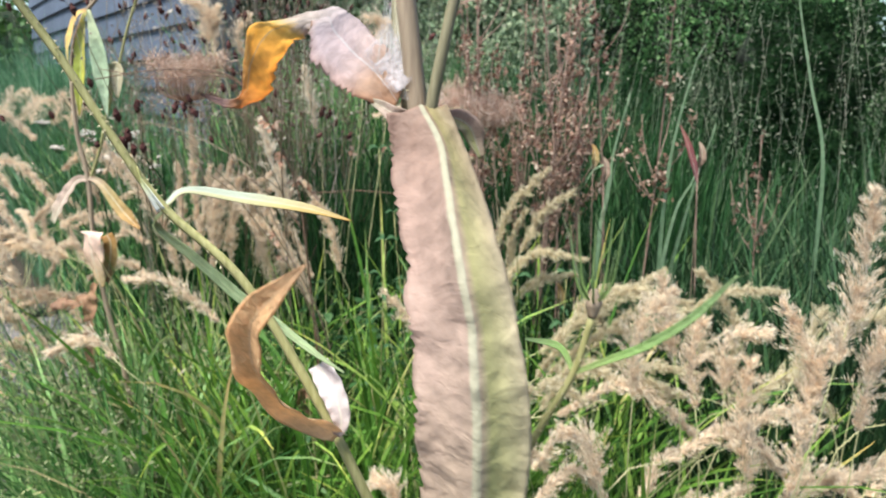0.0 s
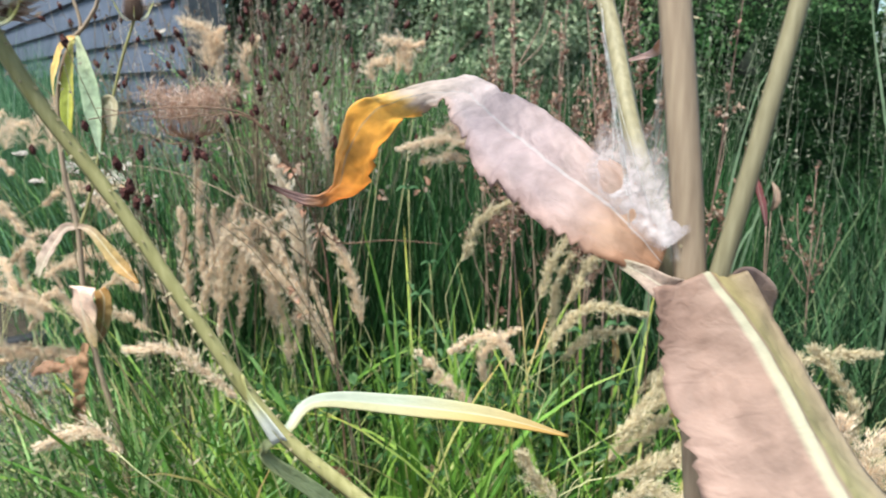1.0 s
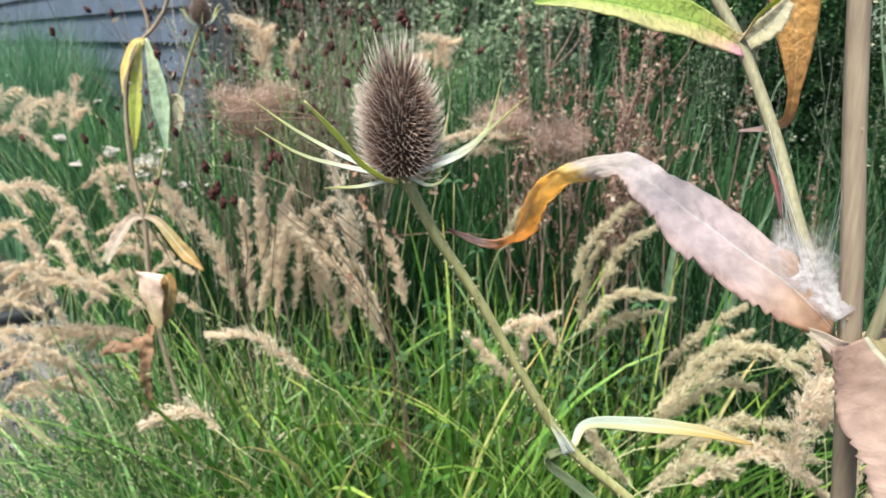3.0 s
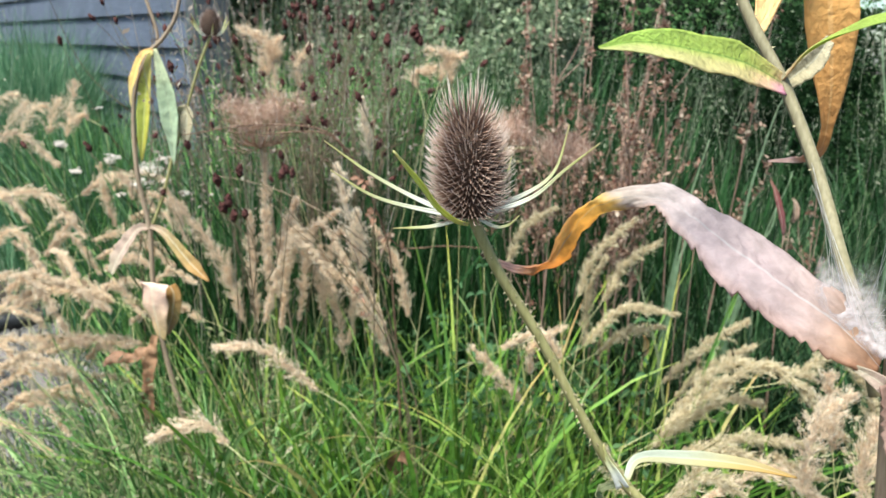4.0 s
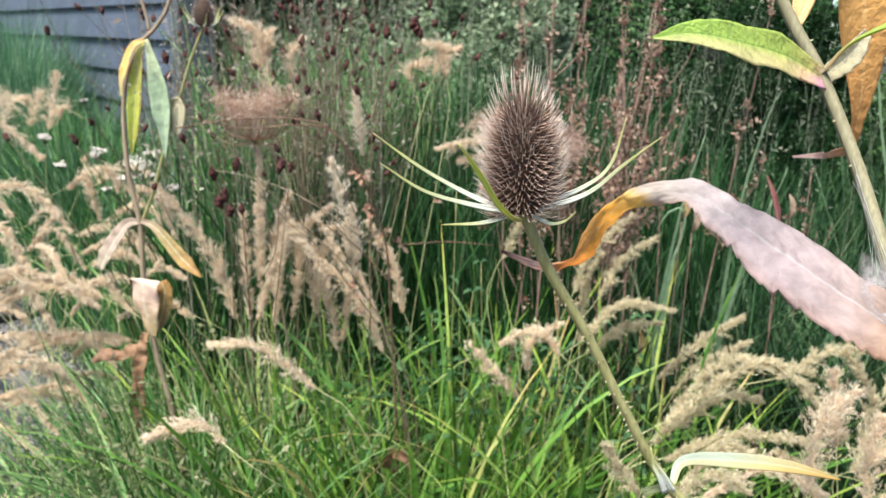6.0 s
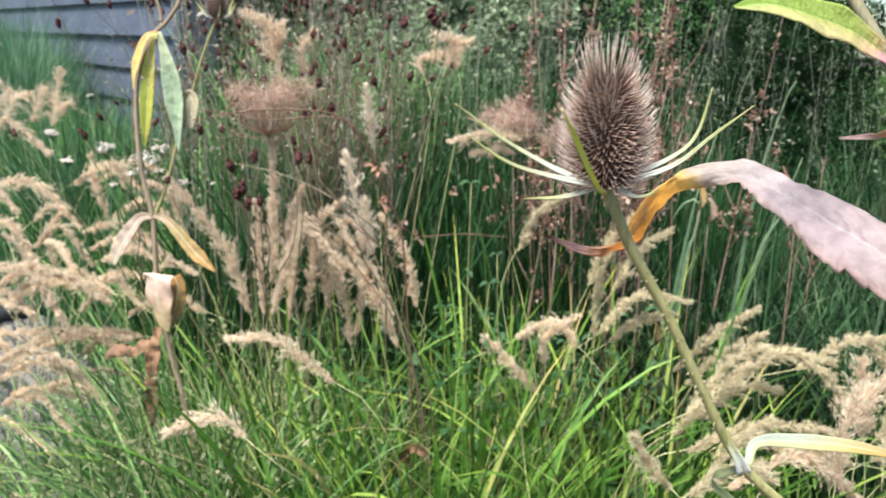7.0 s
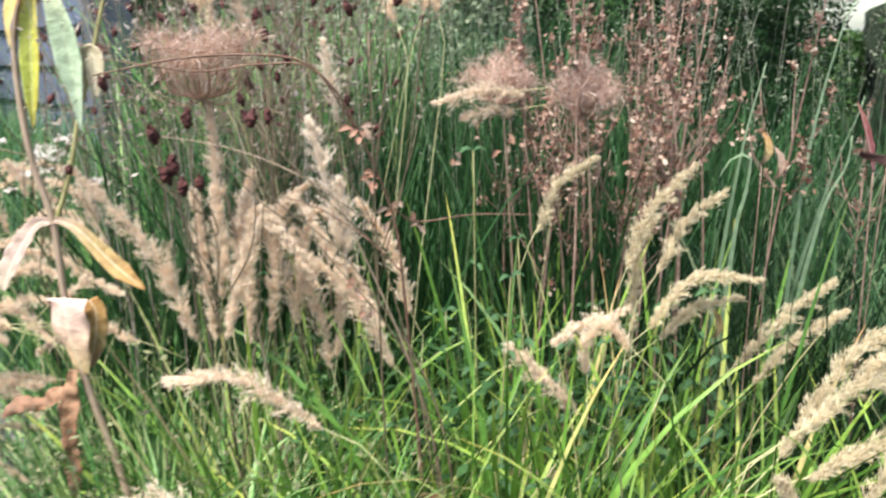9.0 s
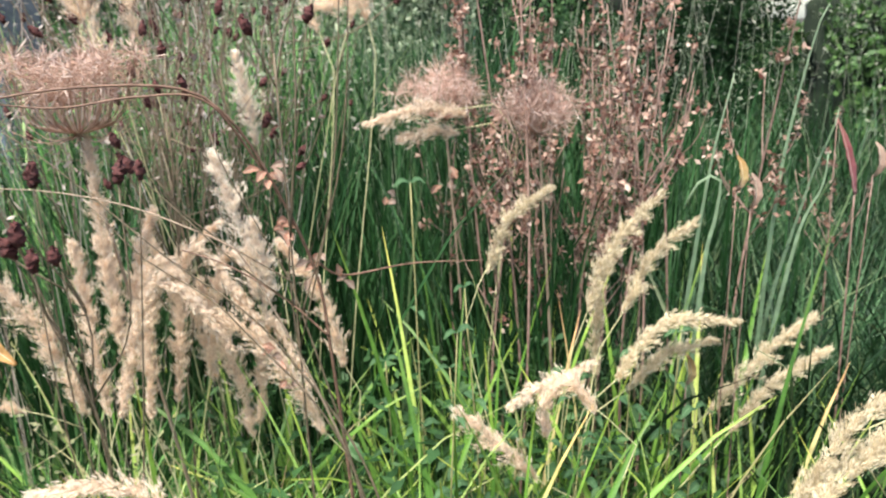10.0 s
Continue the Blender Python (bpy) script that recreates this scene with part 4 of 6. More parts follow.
CENTRE = [
    ((-0.605, 1.960, 0.768), (-0.608, 1.960, 0.901), (-0.613, 1.960, 1.023), 0.026),
    ((-0.577, 1.970, 0.874), (-0.578, 1.970, 1.029), (-0.575, 1.970, 1.159), 0.02),
    ((-0.649, 2.000, 0.751), (-0.702, 2.000, 0.913), (-0.816, 2.000, 1.059), 0.034),
    ((-0.553, 1.980, 0.749), (-0.519, 1.980, 0.984), (-0.430, 1.980, 0.850), 0.022),
    ((-0.518, 2.000, 0.757), (-0.467, 2.000, 0.994), (-0.353, 2.000, 0.792), 0.022),
    ((-0.561, 2.020, 0.804), (-0.557, 2.020, 0.940), (-0.535, 2.020, 1.013), 0.03),
    ((-0.574, 1.920, 0.784), (-0.511, 1.920, 0.967), (-0.438, 1.920, 0.920), 0.02),
    ((-0.487, 2.100, 0.751), (-0.442, 2.100, 0.951), (-0.381, 2.100, 0.884), 0.02),
    ((-0.409, 2.050, 0.685), (-0.380, 2.050, 0.857), (-0.327, 2.050, 0.747), 0.018),
]
FRONT = [
    ((-0.403, 1.685, 0.738), (-0.504, 1.685, 0.815), (-0.597, 1.685, 0.816), 0.026),
    ((-0.518, 1.500, 0.717), (-0.564, 1.500, 0.756), (-0.650, 1.500, 0.720), 0.03),
    ((0.009, 1.900, 0.625), (-0.053, 1.900, 0.696), (-0.112, 1.900, 0.753), 0.03),
    ((0.019, 1.980, 0.447), (-0.075, 1.980, 0.459), (-0.169, 1.980, 0.451), 0.022),
    ((0.081, 1.860, 0.753), (0.036, 1.860, 0.810), (-0.039, 1.860, 0.773), 0.026),
    ((0.021, 1.900, 0.700), (0.023, 1.900, 0.766), (0.087, 1.900, 0.810), 0.022),
]
FAR = [
    ((-0.193, 2.330, 1.302), (-0.201, 2.330, 1.371), (-0.251, 2.330, 1.381), 0.03),
    ((-0.278, 2.330, 1.286), (-0.286, 2.330, 1.321), (-0.236, 2.330, 1.335), 0.026),
    ((-0.633, 2.200, 1.309), (-0.643, 2.200, 1.387), (-0.689, 2.200, 1.418), 0.036),
    ((-0.619, 2.200, 1.323), (-0.623, 2.200, 1.375), (-0.649, 2.200, 1.406), 0.03),
]
RIGHT = [
    ((0.145, 1.950, 0.754), (0.218, 1.950, 0.840), (0.338, 1.950, 0.832), 0.026),
    ((0.177, 1.980, 0.720), (0.236, 1.980, 0.773), (0.321, 1.980, 0.790), 0.024),
    ((0.133, 2.050, 0.836), (0.165, 2.050, 0.932), (0.246, 2.050, 1.017), 0.028),
    ((0.192, 2.050, 0.825), (0.242, 2.050, 0.922), (0.311, 2.050, 0.971), 0.028),
    ((0.163, 2.100, 0.691), (0.166, 2.100, 0.835), (0.199, 2.100, 0.920), 0.026),
    ((0.342, 2.030, 0.635), (0.423, 2.030, 0.724), (0.519, 2.030, 0.796), 0.03),
    ((0.369, 2.000, 0.615), (0.432, 2.000, 0.689), (0.531, 2.000, 0.748), 0.026),
    ((-0.033, 2.050, 0.911), (0.001, 2.050, 0.993), (0.068, 2.050, 1.040), 0.026),
]
FRONT_RIGHT = [
    ((0.250, 1.620, 0.732), (0.412, 1.620, 0.855), (0.572, 1.620, 0.722), 0.034),
    ((0.245, 1.660, 0.670), (0.349, 1.660, 0.834), (0.510, 1.660, 0.825), 0.03),
    ((0.265, 1.700, 0.660), (0.372, 1.700, 0.749), (0.445, 1.700, 0.747), 0.03),
    ((0.252, 1.600, 0.670), (0.383, 1.600, 0.728), (0.521, 1.600, 0.713), 0.032),
    ((0.255, 1.500, 0.677), (0.310, 1.500, 0.754), (0.414, 1.500, 0.718), 0.03),
    ((0.162, 1.400, 0.717), (0.124, 1.400, 0.763), (0.098, 1.400, 0.804), 0.028),
    ((0.193, 1.400, 0.709), (0.263, 1.400, 0.761), (0.316, 1.400, 0.736), 0.03),
    ((0.562, 1.550, 0.728), (0.563, 1.550, 0.832), (0.505, 1.550, 0.910), 0.03),
    ((0.487, 1.500, 0.712), (0.431, 1.500, 0.730), (0.401, 1.500, 0.749), 0.03),
]
NEAR_RIGHT = [
    ((0.386, 1.360, 0.768), (0.388, 1.360, 0.872), (0.431, 1.360, 0.928), 0.032),
    ((0.474, 1.360, 0.756), (0.465, 1.360, 0.825), (0.472, 1.360, 0.888), 0.032),
    ((0.448, 1.420, 0.801), (0.435, 1.420, 0.872), (0.423, 1.420, 0.933), 0.03),
    ((0.511, 1.360, 0.785), (0.512, 1.360, 0.862), (0.564, 1.360, 0.873), 0.03),
    ((0.619, 1.300, 0.809), (0.597, 1.300, 0.879), (0.560, 1.300, 0.935), 0.028),
    ((0.597, 1.300, 0.667), (0.605, 1.300, 0.808), (0.626, 1.300, 0.873), 0.03),
    ((0.550, 1.350, 0.661), (0.535, 1.350, 0.748), (0.543, 1.350, 0.833), 0.032),
]
NEAR_SIDE = [
    ((0.605, 1.220, 0.886), (0.623, 1.220, 0.999), (0.624, 1.220, 1.095), 0.03),
    ((0.340, 1.300, 0.653), (0.321, 1.300, 0.721), (0.281, 1.300, 0.735), 0.03),
    ((0.673, 1.300, 0.765), (0.678, 1.300, 0.845), (0.688, 1.300, 0.900), 0.03),
    ((0.044, 1.300, 0.599), (0.036, 1.300, 0.626), (0.014, 1.300, 0.633), 0.03),
]
LEFT = [
    ((-1.497, 2.300, 0.944), (-1.304, 2.300, 0.981), (-1.188, 2.300, 0.869), 0.034),
    ((-1.548, 2.400, 1.067), (-1.410, 2.400, 1.125), (-1.299, 2.400, 1.043), 0.034),
    ((-1.486, 2.300, 0.802), (-1.381, 2.300, 0.870), (-1.315, 2.300, 0.760), 0.03),
    ((-1.192, 1.980, 0.777), (-1.083, 1.980, 0.837), (-0.963, 1.980, 0.773), 0.026),
    ((-1.242, 1.950, 0.853), (-1.125, 1.950, 0.845), (-1.053, 1.950, 0.725), 0.026),
    ((-1.032, 2.100, 0.830), (-0.957, 2.100, 0.869), (-0.910, 2.100, 0.847), 0.022),
    ((-0.952, 2.200, 0.773), (-0.905, 2.200, 0.806), (-0.847, 2.200, 0.777), 0.024),
    ((-1.326, 2.050, 0.644), (-1.194, 2.050, 0.665), (-1.066, 2.050, 0.656), 0.03),
    ((-1.262, 2.100, 0.596), (-1.123, 2.100, 0.648), (-0.978, 2.100, 0.632), 0.028),
    ((-1.266, 1.950, 0.601), (-1.163, 1.950, 0.649), (-1.044, 1.950, 0.626), 0.03),
]
LEFT_BACK = [
    ((-0.973, 2.150, 0.619), (-1.077, 2.150, 0.630), (-1.233, 2.150, 0.584), 0.026),
    ((-0.805, 2.150, 0.689), (-0.890, 2.150, 0.731), (-0.997, 2.150, 0.681), 0.026),
    ((-1.502, 2.500, 0.639), (-1.457, 2.500, 0.713), (-1.518, 2.500, 0.782), 0.03),
    ((-1.432, 2.600, 0.648), (-1.447, 2.600, 0.759), (-1.393, 2.600, 0.834), 0.028),
    ((-1.301, 2.700, 0.796), (-1.328, 2.700, 0.906), (-1.337, 2.700, 0.997), 0.03),
    ((-1.236, 2.700, 0.891), (-1.257, 2.700, 0.964), (-1.324, 2.700, 0.943), 0.026),
    ((-0.896, 2.300, 0.856), (-0.935, 2.300, 0.963), (-0.994, 2.300, 0.992), 0.028),
]
FAR_LEFT = [
    ((-1.725, 3.200, 1.021), (-1.702, 3.200, 1.128), (-1.668, 3.200, 1.234), 0.05),
    ((-1.802, 3.200, 1.030), (-1.771, 3.200, 1.105), (-1.742, 3.200, 1.159), 0.05),
    ((-1.902, 3.200, 1.038), (-1.857, 3.200, 1.124), (-1.800, 3.200, 1.136), 0.06),
    ((-2.034, 3.300, 1.035), (-1.980, 3.300, 1.092), (-1.928, 3.300, 1.137), 0.06),
    ((-2.123, 3.300, 1.066), (-2.040, 3.300, 1.156), (-1.970, 3.300, 1.169), 0.06),
    ((-1.629, 3.200, 1.088), (-1.649, 3.200, 1.109), (-1.684, 3.200, 1.086), 0.04),
]
BURNET_NEAR = [(-0.528, 1.660, 1.160), (-0.551, 1.660, 1.104), (-0.569, 1.660, 1.142), (-0.542, 1.660, 1.078), (-0.618, 1.660, 1.204), (-0.521, 1.660, 1.083), (-0.559, 1.660, 1.092), (-0.453, 1.660, 1.158), (-0.433, 1.660, 1.160), (-0.640, 1.660, 1.337)]
BURNET_MID = [(-0.529, 2.200, 1.370), (-0.469, 2.200, 1.339), (-0.524, 2.200, 1.299), (-0.518, 2.200, 1.259), (-0.639, 2.200, 1.312), (-0.672, 2.200, 1.345), (-0.427, 2.200, 1.445), (-0.401, 2.200, 1.354), (-0.455, 2.200, 1.350), (-0.704, 2.200, 1.386), (-0.695, 2.200, 1.295), (-0.596, 2.200, 1.190), (-0.567, 2.200, 1.231), (-0.752, 2.200, 1.385)]
BURNET_TALL = [(-0.237, 1.800, 1.409), (-0.222, 1.800, 1.391), (-0.230, 1.800, 1.399), (-0.284, 1.800, 1.390), (-0.310, 1.800, 1.399), (-0.273, 1.800, 1.297), (-0.337, 1.800, 1.287), (-0.490, 1.800, 1.172), (-0.480, 1.800, 1.145)]
BURNET_BACK = [(-0.385, 2.600, 1.319), (-0.344, 2.600, 1.351), (-0.117, 2.600, 1.341), (-0.183, 2.600, 1.401), (-0.434, 2.600, 1.458), (-0.555, 2.600, 1.425), (-0.467, 2.600, 1.285), (-0.048, 2.600, 1.404), (-0.240, 2.600, 1.431), (-0.628, 2.600, 1.454), (-0.751, 2.600, 1.246), (-0.954, 2.600, 1.241), (-0.957, 2.600, 1.322), (-0.270, 2.600, 1.258), (-0.161, 2.600, 1.448)]

feather_grass((-0.52, 2.02, 0), CENTRE, "feather grass with upright and drooping straw plumes", 0.1)
feather_grass((-0.15, 1.9, 0), FRONT, "feather grass with loose single straw plumes", 0.15)
feather_grass((-0.45, 2.42, 0), [(b, a, q, w * 1.5) for b, a, q, w in FAR], "tall feather grass with pale plumes among burnet stems", 0.12)
feather_grass((0.1, 2.05, 0), [(b, a, q, w * 0.85) for b, a, q, w in RIGHT], "feather grass with tan plumes arching outward", 0.1, PLUME_TAN_SHADED)
feather_grass((0.2, 1.75, 0), [(b, a, q, w * 0.8) for b, a, q, w in FRONT_RIGHT], "feather grass with heavy drooping straw plumes", 0.12, PLUME_TAN_SHADED)
feather_grass((0.45, 1.45, 0), [(b, a, q, w * 1.3) for b, a, q, w in NEAR_RIGHT], "feather grass with dense cream plumes", 0.1)
feather_grass((0.62, 1.35, 0), [(b, a, q, w * 1.25) for b, a, q, w in NEAR_SIDE], "feather grass with tall cream plumes", 0.08)
feather_grass((-1.35, 2.15, 0), LEFT, "feather grass with plumes leaning over the gravel", 0.15)
feather_grass((-1.2, 2.45, 0), LEFT_BACK, "feather grass with thin plumes by the path", 0.2)
feather_grass((-1.85, 3.25, 0), [(b, a, q, w * 1.35) for b, a, q, w in FAR_LEFT], "distant feather grass with thick cream plumes", 0.15)


feather_grass((-0.4, 2.2, 0), [((-0.391, 2.04, 0.898), (-0.403, 2.03, 1.005), (-0.427, 2.02, 1.127), 0.036), ((-0.385, 2.05, 0.86), (-0.375, 2.04, 0.95), (-0.385, 2.03, 1.02), 0.03), ((-0.409, 2.38, 1.088), (-0.415, 2.36, 1.169), (-0.424, 2.35, 1.249), 0.036)], "feather grass with upright fluffy white plumes", 0.08, PLUME_WHITE)


rp = random.Random(91)


def loose_plumes(n, x0, x1, y0, y1, z0, z1, lean, width):
    """Arching stalks spread over a patch, most of them bowing the same way."""
    out = []
    for _ in range(n):
        x, y, z = rp.uniform(x0, x1), rp.uniform(y0, y1), rp.uniform(z0, z1)
        a = lean + rp.gauss(0, 0.5)
        r = rp.uniform(0.08, 0.14)
        out.append(((x, y, z), (x + math.cos(a) * r, y + math.sin(a) * r * 0.4, z + rp.uniform(0.03, 0.07)), (x + math.cos(a) * r * 2, y + math.sin(a) * r * 0.8, z + rp.uniform(-0.06, 0.05)), rp.uniform(*width)))
    return out


feather_grass((-1.5, 2.3, 0), loose_plumes(7, -1.65, -1.1, 1.95, 2.6, 0.45, 0.8, 0.0, (0.018, 0.028)), "feather grass spilling over the gravel edge", 0.12)
up = []
for _ in range(7):
    x, y, z = rp.uniform(-0.68, -0.25), rp.uniform(1.95, 2.2), rp.uniform(0.66, 0.84)
    a = rp.gauss(0, 0.06)
    up.append(((x, y, z), (x + a * 0.6, y, z + 0.13), (x + a * 1.8, y, z + rp.uniform(0.2, 0.27)), rp.uniform(0.022, 0.032)))
feather_grass((-0.45, 2.1, 0), up, "feather grass with upright bristly straw plumes", 0.1)
feather_grass((-1.0, 2.3, 0), loose_plumes(6, -1.1, -0.8, 2.0, 2.4, 0.55, 0.82, 3.1, (0.018, 0.026)), "feather grass with soft leaning plumes", 0.12)
feather_grass((-1.6, 2.8, 0), loose_plumes(7, -1.8, -1.3, 2.5, 3.0, 0.6, 1.0, 0.2, (0.025, 0.035)), "feather grass with bowed cream plumes", 0.12)
feather_grass((0.7, 1.45, 0), loose_plumes(9, 0.52, 0.9, 1.3, 1.62, 0.5, 0.74, 0.4, (0.024, 0.032)), "feather grass with crowded cream plumes", 0.12)
feather_grass((-0.5, 2.45, 0), [((-0.60, 2.2, 1.25), (-0.62, 2.2, 1.33), (-0.60, 2.2, 1.40), 0.04), ((-0.56, 2.25, 1.28), (-0.57, 2.25, 1.34), (-0.54, 2.25, 1.38), 0.034), ((-0.22, 2.33, 1.30), (-0.2, 2.33, 1.36), (-0.16, 2.33, 1.37), 0.034)], "tall feather grass with fluffy cream tops", 0.08)
feather_grass((-0.02, 2.45, 0), [((-0.03, 2.26, 1.135), (-0.10, 2.25, 1.152), (-0.205, 2.25, 1.128), 0.03), ((-0.04, 2.27, 1.10), (-0.09, 2.26, 1.112), (-0.15, 2.26, 1.098), 0.026)], "feather grass with two cream plumes caught in a dry umbel", 0.05)
feather_grass((0.75, 1.75, 0), loose_plumes(9, 0.5, 0.9, 1.5, 2.0, 0.6, 0.8, 0.3, (0.02, 0.03)), "feather grass leaning over in a dense tan sheaf", 0.1, PLUME_TAN_SHADED)
feather_grass((0.4, 1.42, 0), loose_plumes(11, 0.12, 0.6, 1.28, 1.5, 0.5, 0.7, 0.9, (0.022, 0.03)), "low feather grass crowded with cream plumes", 0.12)
feather_grass((-1.3, 2.0, 0), loose_plumes(9, -1.55, -1.1, 1.8, 2.25, 0.42, 0.7, 0.05, (0.014, 0.024)), "feather grass with wispy plumes over the gravel", 0.14)


# ---- burnet: wiry stems with dark red heads ----
def burnet(root, heads, label, seed, size=0.008):
    e = thing("burnet", root, label, "plant", "burnet plants")
    rg = random.Random(seed)
    top = np.mean(np.array(heads), axis=0)
    crown = np.array([root[0] * 0.2 + top[0] * 0.8, root[1] * 0.2 + top[1] * 0.8, top[2] - 0.06])
    way = [root, np.array(root) * 0.6 + crown * 0.4 + np.array([rg.uniform(-0.03, 0.03), 0, 0.03]), crown]
    axis = spline(way, 40)
    main = part("stem", Soup().tube(way, [0.0022, 0.0017, 0.001], 16, 6), WIRE, e)
    for h in heads:
        h = np.array(h)
        ups = np.where(axis[:, 2] < h[2] - 0.05)[0]
        fork = axis[min(rg.randint(22, 40), ups[-1] if len(ups) else 22)]
        mid = fork + (h - fork) * 0.5 + np.array([rg.uniform(-0.03, 0.03), rg.uniform(-0.03, 0.03), rg.uniform(-0.05, 0.0)])
        tw = part("branch", Soup().tube([fork, mid, h], [0.0012, 0.001, 0.0007], 10, 5), WIRE, main)
        lean = unit(h - mid) + np.array([rg.uniform(-0.3, 0.3), 0, 0.2])
        s = Soup()
        k = size * rg.uniform(0.75, 1.25)
        n = 8
        c = [h + unit(lean) * k * 2.6 * u for u in (-0.35, 0.0, 0.5, 0.9, 1.05)]
        s.tube(c, [0.25 * k, 0.85 * k, 0.95 * k, 0.7 * k, 0.12 * k], 12, 10)
        ve = s.v[0]
        s.v[0] = ve + np.array([[rg.uniform(-1, 1) * k * 0.32 for _ in range(3)] for _ in range(len(ve))])
        part("flower_head", s, BURNET_RED, e, "dark red seed head")
    return e


burnet((-0.5, 1.85, 0), BURNET_NEAR, "burnet with dark red seed heads on wiry stems", 1, 0.0060)
burnet((-0.5, 2.25, 0), BURNET_MID, "tall burnet with small maroon heads", 2, 0.0060)
burnet((-0.3, 1.95, 0), BURNET_TALL, "slender burnet with clustered maroon heads", 3, 0.0066)
burnet((-0.3, 2.65, 0), BURNET_BACK, "burnet with many small dark heads", 4, 0.0078)


rb = random.Random(31)
for i in range(13):
    x, y = rb.uniform(-1.0, -0.36), rb.uniform(2.1, 2.85)
    burnet((x, y, 0), [(x + rb.gauss(0, 0.13), y + rb.gauss(0, 0.1), rb.uniform(1.05, 1.55)) for _ in range(13)], "wiry burnet with scattered dark seed heads", 40 + i, 0.0058)


# ---- rusty seed spires ----
def spire(root, top, seed, spread=0.015, flakes=400, low=0.57):
    g = np.random.default_rng(seed)
    root, top = np.array(root, float), np.array(top, float)
    e = thing("dock", root, "dry dock spire with rust-pink seed clusters", "plant", "dry seed spires")
    mid = (root + top) / 2 + np.array([*g.normal(0, 0.05, 2), 0])
    c = spline([root, mid, top], 30)
    part("stem", Soup().tube([root, mid, top], [0.003, 0.0026, 0.0012], 14, 6), DOCK_STEM, e)
    br = []
    for _ in range(6):
        k = int(g.uniform(low, 0.8) * 30)
        a = g.uniform(0, 6.28)
        tip = c[k] + np.array([math.cos(a) * 0.08, math.sin(a) * 0.08, g.uniform(0.1, 0.22)])
        way = [c[k], (c[k] + tip) / 2 + np.array([math.cos(a), math.sin(a), 0]) * 0.02, tip]
        br.append(spline(way, 12))
        part("branch", Soup().tube(way, [0.0015, 0.0009], 6, 4), DOCK_STEM, e)
    line = np.vstack([c[int((low + 0.15) * 30):]] * 5 + br)
    node = line[g.integers(0, len(line), 30)] + g.normal(0, 0.006, (30, 3))
    p = node[g.integers(0, 30, flakes)] + g.normal(0, spread * 0.5, (flakes, 3)) * g.uniform(0.2, 1.2, (flakes, 1)) * np.array([1, 1, 1.7])
    d = unit(g.normal(size=(flakes, 3)) + np.array([0, 0, -0.4])) * g.uniform(0.003, 0.0088, (flakes, 1))
    w = unit(np.cross(d, g.normal(size=(flakes, 3)))) * np.linalg.norm(d, axis=1, keepdims=True) * 0.55
    part("seed_fluff", quads_mesh("seeds", np.stack([p - d, p + w, p + d, p - w], 1), np.arange(flakes * 4).reshape(-1, 4), RUST), None, e, "rust-pink papery seeds")["kind"] = "stuff"
    return e


rs = random.Random(12)
for i in range(23):
    x = rs.triangular(-0.02, 0.54, 0.25)
    y = rs.uniform(2.15, 2.75)
    spire((x, y, 0), (x + rs.uniform(-0.16, 0.16), y + rs.uniform(-0.1, 0.1), rs.uniform(1.15, 1.7)), 60 + i)


spire((0.86, 2.46, 0), (0.81, 2.45, 1.07), 95, 0.008, 160, 0.7)


# ---- wild carrot nests ----
def carrot(root, centre, width, seed, bowl=False, mat=None):
    g = np.random.default_rng(seed)
    root, centre = np.array(root, float), np.array(centre, float)
    e = thing("wild_carrot", root, "dried wild carrot with a brown nest-like umbel", "plant", "dry umbels")
    base = centre - np.array([0, 0, width * 0.28])
    part("stem", Soup().tube([root, (root + base) / 2 + np.array([0.015, 0, 0]), base], [0.0035, 0.003, 0.0022], 14, 6), STEM_DRY, e)
    s = Soup()
    V = []
    for i in range(80):
        a, r = i * 2.39996, math.sqrt((i + 0.5) / 80)
        o = np.array([math.cos(a), math.sin(a), 0.0])
        reach = g.uniform(0.62, 1.25)
        tip = base + (o * r * width * 0.56 + np.array([0, 0, width * (0.62 - 0.34 * r * r)])) * reach + g.normal(0, 0.006, 3)
        if bowl:
            tip = base + o * r * width * 0.58 * reach + np.array([0, 0, width * (0.52 + 0.06 * r) * reach]) + g.normal(0, 0.004, 3)
        bow = base + o * r * width * 0.45 + np.array([0, 0, width * 0.14])
        s.tube([base, bow, tip], [0.0011, 0.0005], 6, 3, cap=False)
        for _ in range(40 if bowl else 34):
            q = tip + g.normal(0, 0.010 if bowl else 0.0125, 3)
            d = unit((q - tip) + g.normal(0, 0.004, 3)) * g.uniform(0.005, 0.012)
            w = unit(np.cross(d, g.normal(size=3))) * 0.0006
            V.append([tip + (q - tip) * 0.2, q + w, q + d, q - w])
    part("ray", s, mat or NEST, e, "thin curved rays")["kind"] = "stuff"
    V = np.array(V)
    part("seed_fluff", quads_mesh("seeds", V, np.arange(len(V) * 4).reshape(-1, 4), mat or NEST), None, e, "bristly brown seeds")["kind"] = "stuff"
    for i in range(9):
        bs = Soup()
        a = i * 0.7
        o = np.array([math.cos(a), math.sin(a), 0.0])
        bs.tube([base, base + o * width * 0.3 + np.array([0, 0, -0.008]), base + o * width * 0.55 + np.array([0, 0, 0.012])], [0.0009, 0.0004], 5, 3)
        part("bract", bs, mat or NEST, e)
    return e


carrot((-0.5, 2.1, 0), (-0.585, 1.97, 1.205), 0.14, 1, True)
carrot((0.0, 2.6, 0), (-0.03, 2.54, 1.14), 0.16, 2, mat=NEST_PINK)
carrot((0.15, 2.35, 0), (0.1, 2.25, 1.13), 0.12, 3, mat=NEST_PINK)


